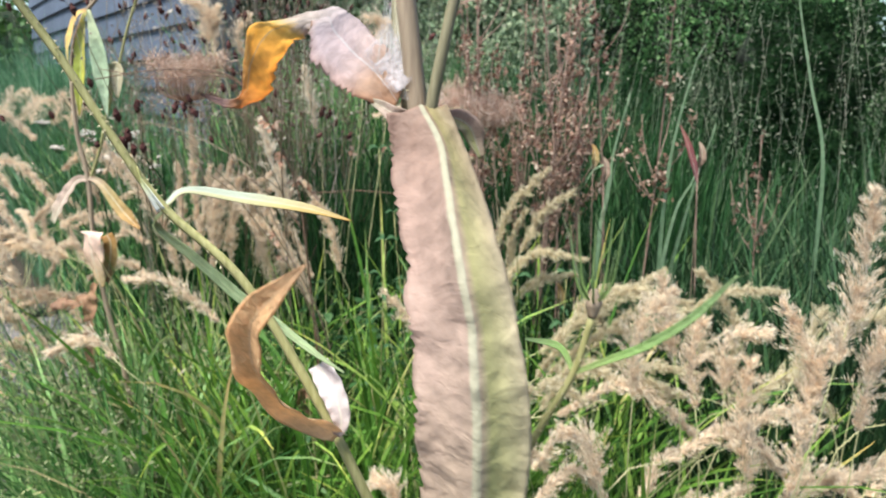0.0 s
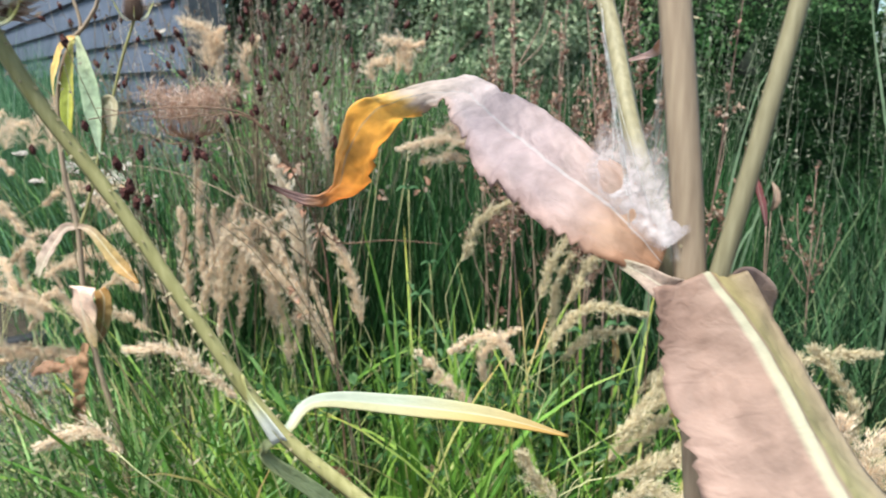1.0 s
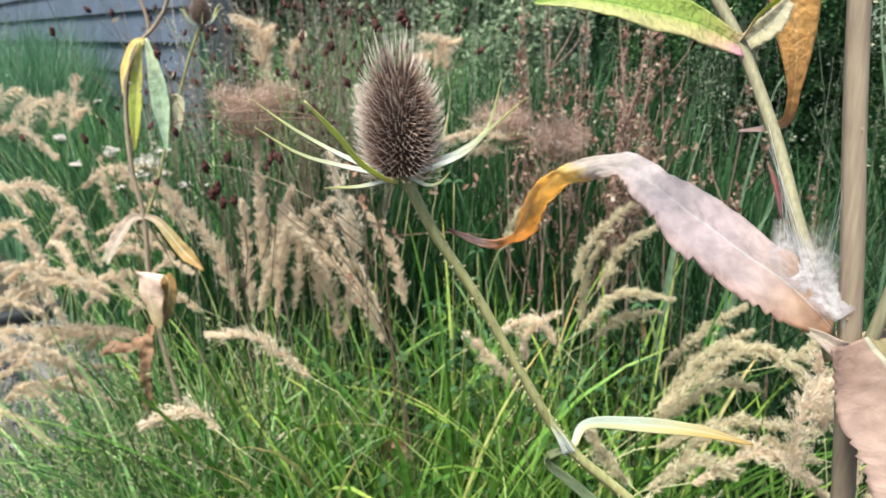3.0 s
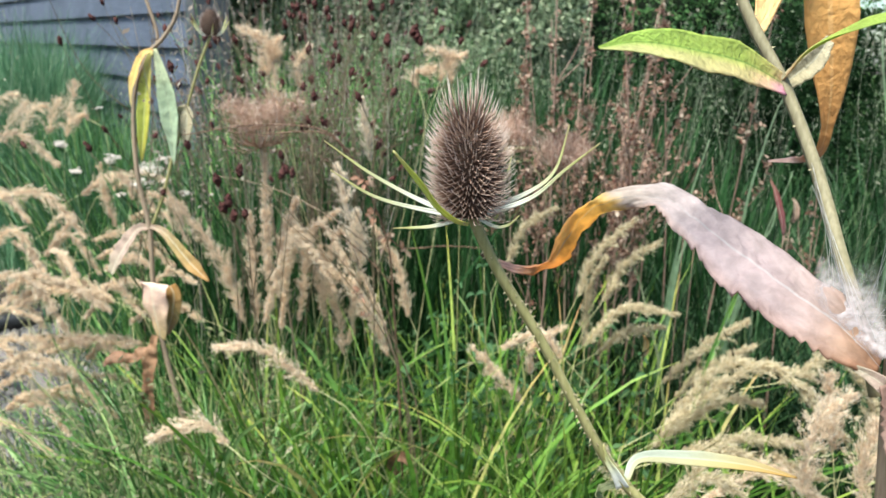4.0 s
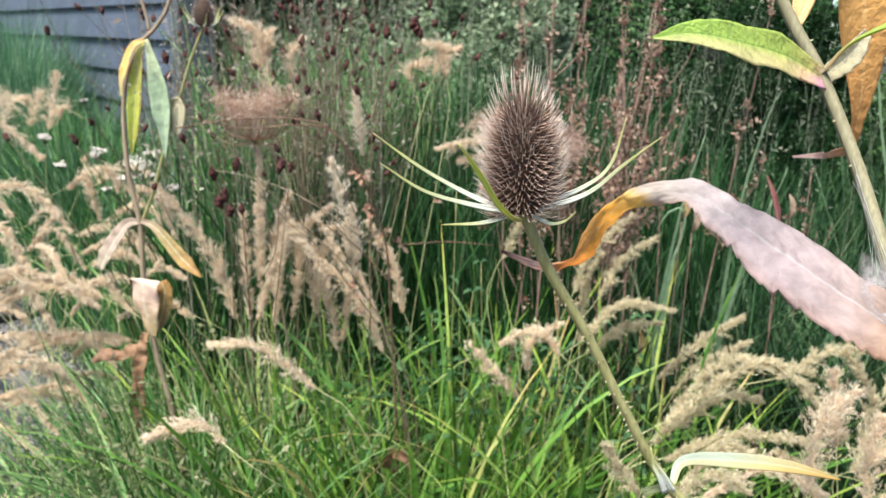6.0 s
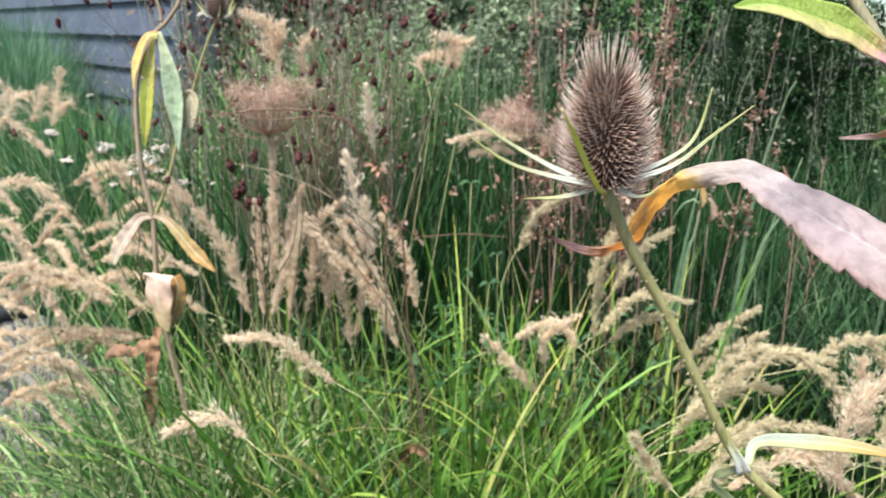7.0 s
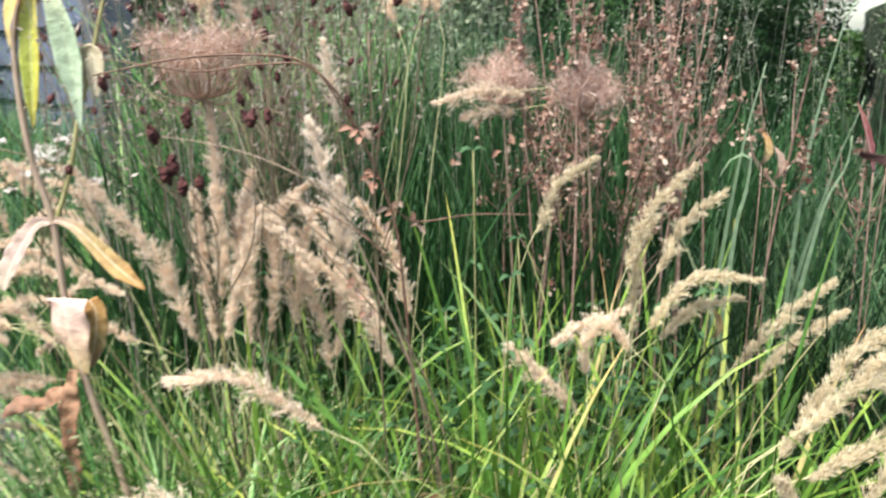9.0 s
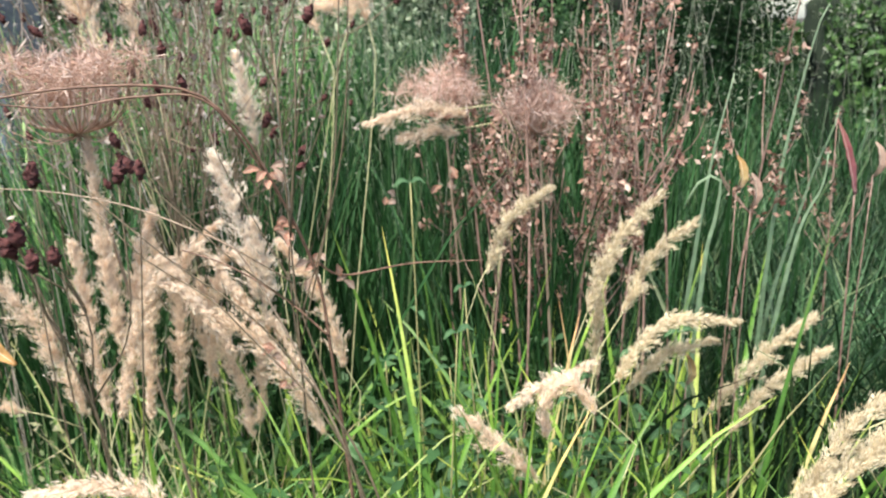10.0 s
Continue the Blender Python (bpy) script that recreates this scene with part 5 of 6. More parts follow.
# ---- dry willowherb and small herbs in the middle ----
herb = thing("willowherb", (-0.25, 1.92, 0), "dry brown willowherb with long wiry arching branches", "plant")
trunk = part("stem", Soup().tube([(-0.25, 1.92, 0.0), (-0.262, 1.9, 0.5), (-0.28, 1.88, 0.863), (-0.292, 1.87, 0.99), (-0.336, 1.845, 1.121), (-0.373, 1.82, 1.195), (-0.423, 1.8, 1.23), (-0.544, 1.77, 1.234), (-0.661, 1.74, 1.215)], [0.0034, 0.0032, 0.003, 0.0028, 0.0024, 0.0021, 0.0018, 0.0015, 0.001], 60, 6), ARCH_BROWN, herb)
part("branch", Soup().tube([(-0.34, 1.845, 1.125), (-0.391, 1.81, 1.212), (-0.462, 1.79, 1.222), (-0.541, 1.77, 1.216), (-0.65, 1.75, 1.235)], [0.0016, 0.0014, 0.0012, 0.0008], 30, 5), ARCH_BROWN, trunk)
part("branch", Soup().tube([(-0.292, 1.87, 1.005), (-0.257, 1.88, 0.977), (-0.165, 1.9, 0.98), (-0.064, 1.92, 0.971)], [0.0016, 0.0014, 0.0012, 0.0006], 24, 5), ARCH_BROWN, trunk)
part("branch", Soup().tube([(-0.46, 1.9, 1.02), (-0.40, 1.88, 1.0), (-0.33, 1.86, 0.955), (-0.28, 1.86, 0.90)], [0.0008, 0.0012, 0.0014, 0.0016], 20, 5), ARCH_BROWN, trunk)
wg = random.Random(8)
for cx, cy, cz, n in ((-0.336, 1.845, 1.12, 7), (-0.33, 1.85, 1.05, 6), (-0.292, 1.87, 1.0, 6), (-0.26, 1.88, 0.975, 3), (-0.36, 1.9, 0.86, 5), (-0.34, 1.9, 0.82, 4), (-0.19, 1.95, 1.06, 3), (-0.10, 1.96, 1.08, 4)):
    for _ in range(n):
        b0 = np.array([cx, cy, cz]) + np.array([wg.gauss(0, 0.006) for _ in range(3)])
        dd = unit([wg.gauss(0, 1), wg.gauss(0, 0.6), wg.gauss(-0.3, 0.7)]) * wg.uniform(0.010, 0.022)
        part("dry_leaf", Soup().blade([b0, b0 + dd * 0.5 + np.array([0, 0, 0.003]), b0 + dd], [0.001, 0.0050, 0.0008], (0.2, -1, 0.4), None, 8, 4, 0.5), wg.choice((DRY_FLAKE, FLAKE_CORAL)), herb)


for way, mat in (
    ([(-0.66, 1.84, 1.215), (-0.583, 1.84, 1.153), (-0.469, 1.84, 1.032), (-0.339, 1.84, 0.896), (-0.22, 1.86, 0.6), (-0.2, 1.9, 0.0)], WIRE),
    ([(-0.54, 1.83, 1.10), (-0.485, 1.83, 1.028), (-0.387, 1.83, 0.936), (-0.25, 1.85, 0.66), (-0.22, 1.9, 0.0)], WIRE),
    ([(-0.401, 1.86, 1.176), (-0.39, 1.86, 1.132), (-0.344, 1.86, 1.026), (-0.316, 1.86, 0.95), (-0.25, 1.88, 0.6), (-0.21, 1.9, 0.0)], WIRE),
    ([(-0.62, 1.8, 1.13), (-0.565, 1.8, 1.123), (-0.491, 1.8, 1.103), (-0.416, 1.8, 1.065), (-0.36, 1.82, 1.0), (-0.24, 1.86, 0.6), (-0.2, 1.9, 0.0)], STEM_DRY),
):
    part("stem", Soup().tube(way, [0.0007, 0.0013, 0.0018, 0.002, 0.0024], 40, 5), mat, herb, "dark wiry stem")


def flower_umbel(root, centre, width, seed):
    """A flat cluster of tiny whitish florets on a thin branching stalk."""
    g = np.random.default_rng(seed)
    root, centre = np.array(root, float), np.array(centre, float)
    e = thing("flower", root, "small pinkish-white flower cluster on a thin green stalk", "flower", "small white flowers")
    base = centre - np.array([0, 0, width * 0.55])
    part("stem", Soup().tube([root, (root + base) / 2 + np.array([0.03, 0, 0.05]), base], [0.0022, 0.0018, 0.0012], 16, 5), LEAF_HERB, e)
    rays, V = Soup(), []
    for i in range(16):
        a, r = i * 2.39996, math.sqrt((i + 0.5) / 16)
        tip = centre + np.array([math.cos(a) * r * width * 0.5, math.sin(a) * r * width * 0.5, g.normal(0, width * 0.08)])
        rays.tube([base, (base + tip) / 2 + np.array([0, 0, -width * 0.05]), tip], [0.0008, 0.0005], 5, 4)
        for _ in range(14):
            q = tip + g.normal(0, width * 0.055, 3) * np.array([1, 1, 0.6])
            d = unit(g.normal(size=3) * np.array([1, 1, 0.5])) * g.uniform(0.0018, 0.0034)
            w = unit(np.cross(d, [0.2, -0.5, 1.0])) * np.linalg.norm(d) * 0.7
            V.append([q - d, q + w, q + d, q - w])
    part("ray", rays, LEAF_HERB, e)["kind"] = "stuff"
    V = np.array(V)
    part("blossom", quads_mesh("petals", V, np.arange(len(V) * 4).reshape(-1, 4), PETAL), None, e, "pinkish-white petals")["kind"] = "stuff"
    return e


for i, (x, z, w) in enumerate(((-1.362, 0.995, 0.035), (-1.13, 1.003, 0.07), (-1.248, 1.025, 0.032), (-1.27, 1.186, 0.022), (-1.404, 1.078, 0.03), (-1.223, 0.922, 0.028), (-1.08, 0.97, 0.03))):
    flower_umbel((x + 0.05, 2.65, 0.0), (x, 2.6, z), w, 700 + i)

for i, (x, z, w) in enumerate(((-1.304, 1.007, 0.03), (-1.342, 1.085, 0.035), (-1.071, 1.027, 0.09), (-1.101, 0.979, 0.07), (-1.032, 1.053, 0.05), (-1.188, 1.051, 0.05), (-0.974, 0.955, 0.045))):
    flower_umbel((x + 0.04, 2.56, 0.0), (x, 2.5, z), w, 720 + i)


def opposite_herb(root, top, nodes, size, seed):
    """An upright herb with pairs of pointed leaves up its stem."""
    rg = random.Random(seed)
    e = thing("herb", root, "young green herb with pairs of pointed leaves", "plant", "young herbs")
    way = [root, (np.array(root) + np.array(top)) / 2 + np.array([rg.uniform(-0.02, 0.02), 0, 0]), top]
    part("stem", Soup().tube(way, [0.002, 0.0015, 0.001], 12, 5), STEM_GREEN, e)
    c = spline(way, 40)
    for i in range(nodes):
        p = c[40 - i * max(1, 26 // nodes)]
        a = i * 1.57 + rg.uniform(-0.3, 0.3) + 0.3
        for side in (0, math.pi):
            o = np.array([math.cos(a + side), math.sin(a + side), 0.0])
            L = size * rg.uniform(0.8, 1.2) * (0.6 + 0.15 * i)
            part("leaf", Soup().blade([p, p + o * L * 0.5 + np.array([0, 0, L * 0.18]), p + o * L - np.array([0, 0, L * 0.15])], [0.001, L * 0.17, L * 0.15, 0.0005], (0.1, -0.5, 0.9), None, 12, 4, 0.25), LEAF_HERB, e)
    return e


opposite_herb((-0.12, 1.95, 0.0), (-0.105, 1.91, 0.87), 4, 0.045, 1)
opposite_herb((-0.08, 2.0, 0.0), (-0.09, 1.93, 0.93), 3, 0.04, 2)
opposite_herb((-0.12, 2.1, 0.0), (-0.15, 2.05, 1.06), 3, 0.045, 3)
ho = random.Random(17)
for i in range(26):
    x, y = (ho.uniform(-0.6, 0.4), ho.uniform(1.95, 2.4)) if i < 14 else (ho.uniform(-0.18, 0.22), ho.uniform(1.82, 2.2))
    opposite_herb((x, y, 0.0), (x + ho.uniform(-0.05, 0.05), y - 0.03, ho.uniform(0.5, 0.8)), 5, ho.uniform(0.035, 0.055), 20 + i)

# bold single leaf blades standing out at the back
for i, ln in enumerate([[(0.37, 2.22, 0.6), (0.396, 2.2, 0.99), (0.435, 2.2, 1.19)], [(0.53, 2.22, 0.6), (0.536, 2.2, 1.0), (0.577, 2.2, 1.24), (0.6, 2.2, 1.3)], [(0.90, 2.22, 0.6), (0.89, 2.2, 1.016), (0.844, 2.2, 1.212), (0.80, 2.2, 1.40), (0.79, 2.2, 1.5)], [(0.55, 2.25, 0.6), (0.6, 2.22, 0.95), (0.63, 2.2, 1.08), (0.64, 2.2, 1.12)]]):
    rl = thing("reed", ln[0], "single pale green reed stem", "plant", "reed stems")
    low = (ln[0][0], ln[0][1], 0.0)
    part("blade", Soup().blade([low] + ln, [0.005, 0.006, 0.005, 0.001], (0.2, -1, 0.2), None, 40, 4, 0.5), REED, rl, thick=0.0006)

for ln in ([(0.36, 2.16, 0.5), (0.3756, 2.15, 0.8591), (0.3888, 2.15, 0.9312), (0.3967, 2.15, 1.0116), (0.3754, 2.15, 1.0209), (0.3508, 2.15, 1.0045), (0.3326, 2.15, 0.9655)], [(0.50, 2.16, 0.5), (0.545, 2.15, 0.88), (0.5881, 2.15, 0.99), (0.593, 2.15, 1.05)]):
    rl = thing("reed", ln[0], "pale green reed leaf bent over at its middle", "plant", "reed stems")
    part("blade", Soup().blade([(ln[0][0], ln[0][1], 0.0)] + ln, [0.005, 0.007, 0.007, 0.005, 0.001], (0.2, -1, 0.4), None, 44, 4, 0.4), REED, rl, thick=0.0006)
dock = thing("dock_leaf", (0.6, 2.05, 0.0), "narrow red withering dock leaf on a thin stalk", "plant")
part("stem", Soup().tube([(0.62, 2.06, 0.0), (0.6, 2.06, 0.6), (0.5788, 2.05, 0.9961)], [0.0025, 0.002, 0.0014], 14, 6), DOCK_STEM, dock)
part("leaf", Soup().blade([(0.5788, 2.05, 0.9961), (0.5675, 2.05, 1.0389), (0.5509, 2.05, 1.0857), (0.5338, 2.05, 1.1225)], [0.003, 0.008, 0.007, 0.001], (0.3, -1, 0.2), None, 24, 6, 0.5, 0.1), LEAF_RED, dock, thick=0.0006)
low_dock = thing("dock_leaf", (-0.25, 1.84, 0.0), "curled dark brown withered leaf among sedge blades", "plant")
part("stem", Soup().tube([(-0.25, 1.84, 0.0), (-0.252, 1.83, 0.3), (-0.258, 1.815, 0.49)], [0.0026, 0.002, 0.0015], 12, 6), WIRE, low_dock)
part("leaf", Soup().blade([(-0.258, 1.815, 0.485), (-0.275, 1.80, 0.515), (-0.262, 1.79, 0.545), (-0.235, 1.785, 0.535), (-0.22, 1.785, 0.505)], [0.004, 0.009, 0.014, 0.009, 0.002], (0.2, -1, 0.2), (0.9, -1, 0.4), 40, 10, 0.5, 0.4, 3, 0.2, 12, rough=0.006), LEAF_SHRIVEL, low_dock, thick=0.0006)
for i, (x, y, z) in enumerate([(0.3454, 2.0, 1.0475), (0.5703, 2.0, 1.0563), (0.2826, 2.0, 0.7285), (0.3705, 2.0, 1.0196)]):
    pod = thing("seed_pod", (x, y, 0), "tan papery seed pod on a thin stalk", "plant", "papery pods")
    part("stem", Soup().tube([(x + 0.03, y + 0.04, 0.0), (x + 0.01, y + 0.02, z * 0.6), (x, y, z - 0.018)], [0.0016, 0.0012, 0.0009], 12, 5), DOCK_STEM, pod)
    part("husk", Soup().blade([(x, y, z - 0.02), (x + 0.004, y - 0.006, z), (x + 0.002, y - 0.004, z + 0.022), (x - 0.003, y, z + 0.034)], [0.003, 0.008, 0.007, 0.001], (0.2, -1, 0.1), None, 20, 8, 0.7, 0.1), DRY_FLAKE if i % 2 else LEAF_TAN, pod, thick=0.0006)


# ---- teasels ----
def teasel_head(parent, base, axis, length, radius, n, seed, spike=0.010, sides=3):
    """An egg of packed spikes round a dark core; the spikes turn upward to the tip."""
    g = np.random.default_rng(seed)
    ax = unit(axis)
    a = unit(np.cross(ax, [0.3, -1, 0.1]))
    b = np.cross(ax, a)
    base = np.array(base, float)
    rad = lambda u: radius * (math.sin(math.pi * min(1, u * 0.80 + 0.17)) ** 0.5)
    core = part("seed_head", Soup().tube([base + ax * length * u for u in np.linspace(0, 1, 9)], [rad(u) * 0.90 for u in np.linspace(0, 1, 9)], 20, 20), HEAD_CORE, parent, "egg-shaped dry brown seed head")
    V, F, U, k = [], [], [], 0
    us = np.linspace(0, 1, 200)
    rows = np.cumsum([rad(u) ** 1.3 for u in us])
    for i in range(n):
        u = float(np.interp((i + 0.5) / n * rows[-1], rows, us))
        ang = i * 2.39996
        o = a * math.cos(ang) + b * math.sin(ang)
        p = base + ax * length * u + o * rad(u) * 0.9
        up = -0.35 + 0.85 * u + 2.0 * max(0, u - 0.82) * 4
        d = unit(o * (1 - 0.6 * max(0, u - 0.8) * 4) + ax * up + g.normal(0, 0.10, 3))
        L = spike * g.uniform(0.8, 1.15) * (1 + 0.7 * max(0, u - 0.8) * 5)
        q = p + d * L * 0.55
        tip = p + unit(d + ax * 0.35) * L
        s = unit(np.cross(d, ax))
        w = np.cross(d, s)
        r0, r1 = 0.00048 * spike / 0.012, 0.00027 * spike / 0.012
        ring = [s * math.cos(c) + w * math.sin(c) for c in np.linspace(0, 2 * math.pi, sides, endpoint=False)]
        V += [p + v * r0 for v in ring] + [q + v * r1 for v in ring] + [tip]
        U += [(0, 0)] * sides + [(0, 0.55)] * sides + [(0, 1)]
        for j in range(sides):
            j2 = (j + 1) % sides
            F += [(k + j, k + j2, k + sides + j2, k + sides + j), (k + sides + j, k + sides + j2, k + 2 * sides)]
        k += 2 * sides + 1
    sp = Soup().add(V, F, U)
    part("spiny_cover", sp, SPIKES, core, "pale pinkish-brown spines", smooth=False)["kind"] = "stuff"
    return core


def prickles(parent, points, radius, n, seed, length=0.0028):
    g = np.random.default_rng(seed)
    c = spline(points, 60)
    t = unit(np.gradient(c, axis=0))
    V, F, k = [], [], 0
    for _ in range(n):
        i = g.integers(2, 59)
        o = unit(np.cross(t[i], g.normal(size=3)))
        p = c[i] + o * radius * 0.95
        s = unit(np.cross(o, t[i]))
        L = length * g.uniform(0.5, 1.1)
        V += [p + t[i] * 0.0006, p - t[i] * 0.0006 + s * 0.0004, p - t[i] * 0.0006 - s * 0.0004, p + o * L - t[i] * L * 0.25]
        F += [(k, k + 1, k + 3), (k + 1, k + 2, k + 3), (k + 2, k, k + 3)]
        k += 4
    part("prickle_cover", Soup().add(V, F), PRICKLE, parent, "short pale prickles", smooth=False)["kind"] = "stuff"


def bracts(parent, lines, r=0.00062, mat=None):
    for ln in lines:
        part("bract", Soup().blade(ln, [r * 2.2, r * 1.9, r * 1.35, r * 0.95, r * 0.15], (0.1, -1, 0.3), None, 26, 4, 0.5), mat or BRACT, parent, thick=0.0006)


teasel = thing("teasel", (0.22, 0.8, 0), "tall dry teasel with a spiny brown head and withered leaves", "teasel", "teasel plants")
MAIN = [(0.215, 0.80, 0.0), (0.205, 0.805, 0.5), (0.19, 0.808, 0.95), (0.1675, 0.808, 1.195), (0.153, 0.81, 1.32), (0.143, 0.812, 1.42), (0.125, 0.815, 1.62)]
stem = part("main_stem", Soup().tube(MAIN, [0.009, 0.0085, 0.008, 0.0075, 0.0068, 0.006, 0.004], 70, 20, 9), STEM_DRY, teasel, "thick ridged straw-brown stem")
prickles(stem, MAIN[2:], 0.0072, 22, 5, 0.0026)
RIGHT_ARM = [(0.174, 0.803, 1.175), (0.184, 0.801, 1.225), (0.201, 0.806, 1.303), (0.225, 0.81, 1.42), (0.24, 0.815, 1.55)]
arm = part("side_stem", Soup().tube(RIGHT_ARM, [0.0040, 0.0036, 0.0033, 0.0030, 0.0022], 40, 14, 7), STEM_ARM, teasel, "straw-green side stem")
prickles(arm, RIGHT_ARM, 0.0034, 12, 6)
LEFT_ARM = [(0.162, 0.812, 1.175), (0.155, 0.832, 1.215), (0.1452, 0.855, 1.2564), (0.1374, 0.89, 1.305), (0.1189, 0.925, 1.364), (0.0966, 0.95, 1.411), (0.05, 0.99, 1.52)]
arm = part("side_stem", Soup().tube(LEFT_ARM, [0.0048, 0.0046, 0.0044, 0.0042, 0.0042, 0.0036, 0.0025], 50, 14, 7), STEM_ARM, teasel, "straw-green side stem")
prickles(arm, LEFT_ARM, 0.0044, 12, 7)
HEAD_ARM = [(0.2, 0.803, 0.7), (0.175, 0.785, 0.83), (0.137, 0.775, 0.923), (0.105, 0.775, 0.99), (0.053, 0.775, 1.078), (0.0, 0.772, 1.129), (-0.0314, 0.767, 1.179), (-0.0568, 0.762, 1.2248), (-0.0817, 0.757, 1.2642), (-0.0974, 0.752, 1.2965)]
arm = part("side_stem", Soup().tube(HEAD_ARM, [0.0050, 0.0047, 0.0042, 0.0038, 0.0035, 0.0033, 0.0030, 0.0028, 0.0027, 0.0030], 80, 14, 7), STEM_GREEN, teasel, "long prickly straw-green side stem")
prickles(arm, HEAD_ARM[4:], 0.0030, 130, 8, 0.0027)
head = teasel_head(teasel, (-0.0976, 0.752, 1.2955), (-0.05, 0.0, 1.0), 0.054, 0.0142, 860, 9, 0.0130)
bracts(head, [
    [(-0.100, 0.750, 1.2965), (-0.118, 0.746, 1.3012), (-0.1475, 0.742, 1.3165), (-0.173, 0.740, 1.334)],
    [(-0.100, 0.748, 1.2950), (-0.126, 0.738, 1.3012), (-0.1472, 0.732, 1.3081), (-0.1675, 0.728, 1.321)],
    [(-0.093, 0.754, 1.2965), (-0.0667, 0.756, 1.3084), (-0.0535, 0.758, 1.3204), (-0.0473, 0.760, 1.3438)],
    [(-0.093, 0.750, 1.2955), (-0.0665, 0.746, 1.3069), (-0.0508, 0.742, 1.322), (-0.0341, 0.738, 1.3373)],
    [(-0.100, 0.752, 1.2945), (-0.1174, 0.748, 1.2895), (-0.1379, 0.745, 1.2883)],
    [(-0.095, 0.752, 1.2950), (-0.0858, 0.750, 1.2935), (-0.0817, 0.748, 1.299)],
    [(-0.093, 0.760, 1.2965), (-0.080, 0.775, 1.3095), (-0.0759, 0.782, 1.3239)],
])

bracts(head, [[(-0.093, 0.750, 1.2945), (-0.084, 0.744, 1.2915), (-0.077, 0.741, 1.2935), (-0.072, 0.739, 1.299)]], 0.0005)
part("bract", Soup().blade([(-0.0985, 0.741, 1.2930), (-0.1043, 0.729, 1.2972), (-0.1123, 0.710, 1.3078), (-0.1193, 0.700, 1.3199), (-0.1300, 0.682, 1.3375)], [0.0009, 0.0012, 0.0013, 0.0012, 0.0003], (0.35, -1, 0.1), None, 30, 6, 0.5), BRACT_LIME, head, "yellow-green bract", thick=0.0006)

# withered leaves of the near teasel
part("leaf", loft([(0.1517, 0.800, 1.1927), (0.1274, 0.800, 1.2022), (0.1102, 0.820, 1.2059), (0.0950, 0.845, 1.2146), (0.0769, 0.865, 1.2242), (0.0659, 0.895, 1.2369), (0.0536, 0.930, 1.2521), (0.0450, 0.965, 1.2607), (0.0300, 0.998, 1.2520), (0.0150, 1.009, 1.2465), (-0.0030, 1.013, 1.2290), (-0.0120, 1.017, 1.2045), (-0.0310, 1.017, 1.1923), (-0.0557, 1.015, 1.1851), (-0.0935, 1.030, 1.1979)],
    [(0.1548, 0.803, 1.1993), (0.1361, 0.821, 1.2182), (0.1158, 0.847, 1.2303), (0.0981, 0.876, 1.2420), (0.0830, 0.907, 1.2510), (0.0704, 0.939, 1.2601), (0.0579, 0.971, 1.2674), (0.0304, 0.987, 1.2657), (-0.0006, 0.983, 1.2556), (-0.0200, 0.984, 1.2292), (-0.0338, 1.000, 1.2022), (-0.0610, 1.017, 1.1917), (-0.0935, 1.030, 1.1991)],
    [(0.1571, 0.806, 1.2040), (0.1470, 0.830, 1.2283), (0.1285, 0.852, 1.2424), (0.1109, 0.885, 1.2564), (0.0888, 0.930, 1.2654), (0.0672, 0.985, 1.2751), (0.0328, 0.995, 1.2731), (0.0081, 0.990, 1.2667), (-0.0100, 0.966, 1.2605), (-0.0243, 0.982, 1.2405), (-0.0311, 0.990, 1.2175), (-0.0370, 1.000, 1.2025), (-0.0557, 1.015, 1.1941), (-0.0935, 1.030, 1.1999)],
    220, 10, 34, 0.20, 0.0024, 0.05, 3), LEAF_PALE, teasel, "pale pinkish-white withered leaf with an orange tip", thick=0.0005)
part("leaf", loft([(0.150, 0.792, 1.190), (0.1555, 0.778, 1.150), (0.169, 0.745, 1.112), (0.1788, 0.715, 1.075), (0.185, 0.70, 1.02), (0.19, 0.70, 0.95), (0.205, 0.70, 0.90)],
    [(0.172, 0.797, 1.197), (0.188, 0.775, 1.176), (0.1965, 0.745, 1.156), (0.209, 0.70, 1.122), (0.219, 0.685, 1.08), (0.224, 0.675, 1.02), (0.222, 0.68, 0.95), (0.216, 0.695, 0.89)],
    [(0.1883, 0.800, 1.1964), (0.1975, 0.792, 1.1809), (0.2160, 0.764, 1.1460), (0.2300, 0.722, 1.1220), (0.2410, 0.702, 1.0880), (0.2520, 0.692, 1.0300), (0.2470, 0.692, 0.9600), (0.2202, 0.697, 0.8955)],
    170, 12, 44, 0.12, 0.0020, 0.05, 5), LEAF_BROWN, teasel, "broad brown-pink hanging leaf with a cream midrib", thick=0.0006)
part("leaf", Soup().blade([(0.182, 0.812, 1.186), (0.192, 0.82, 1.188), (0.202, 0.828, 1.180), (0.208, 0.832, 1.160)], [0.004, 0.007, 0.007, 0.002], (0.4, -1, 0.1), None, 24, 8, 0.2, 0.2, 2, rough=0.003), LEAF_BROWN, teasel, "curled brown leaf base", thick=0.0006)
part("leaf", Soup().blade([(0.166, 0.80, 1.186), (0.156, 0.794, 1.190), (0.146, 0.796, 1.196), (0.138, 0.80, 1.199)], [0.006, 0.006, 0.004, 0.002], (-0.2, -1, 0.2), None, 24, 8, 0.3, rough=0.002), LEAF_PAIR, teasel, "rusty folded leaf base", thick=0.0006)
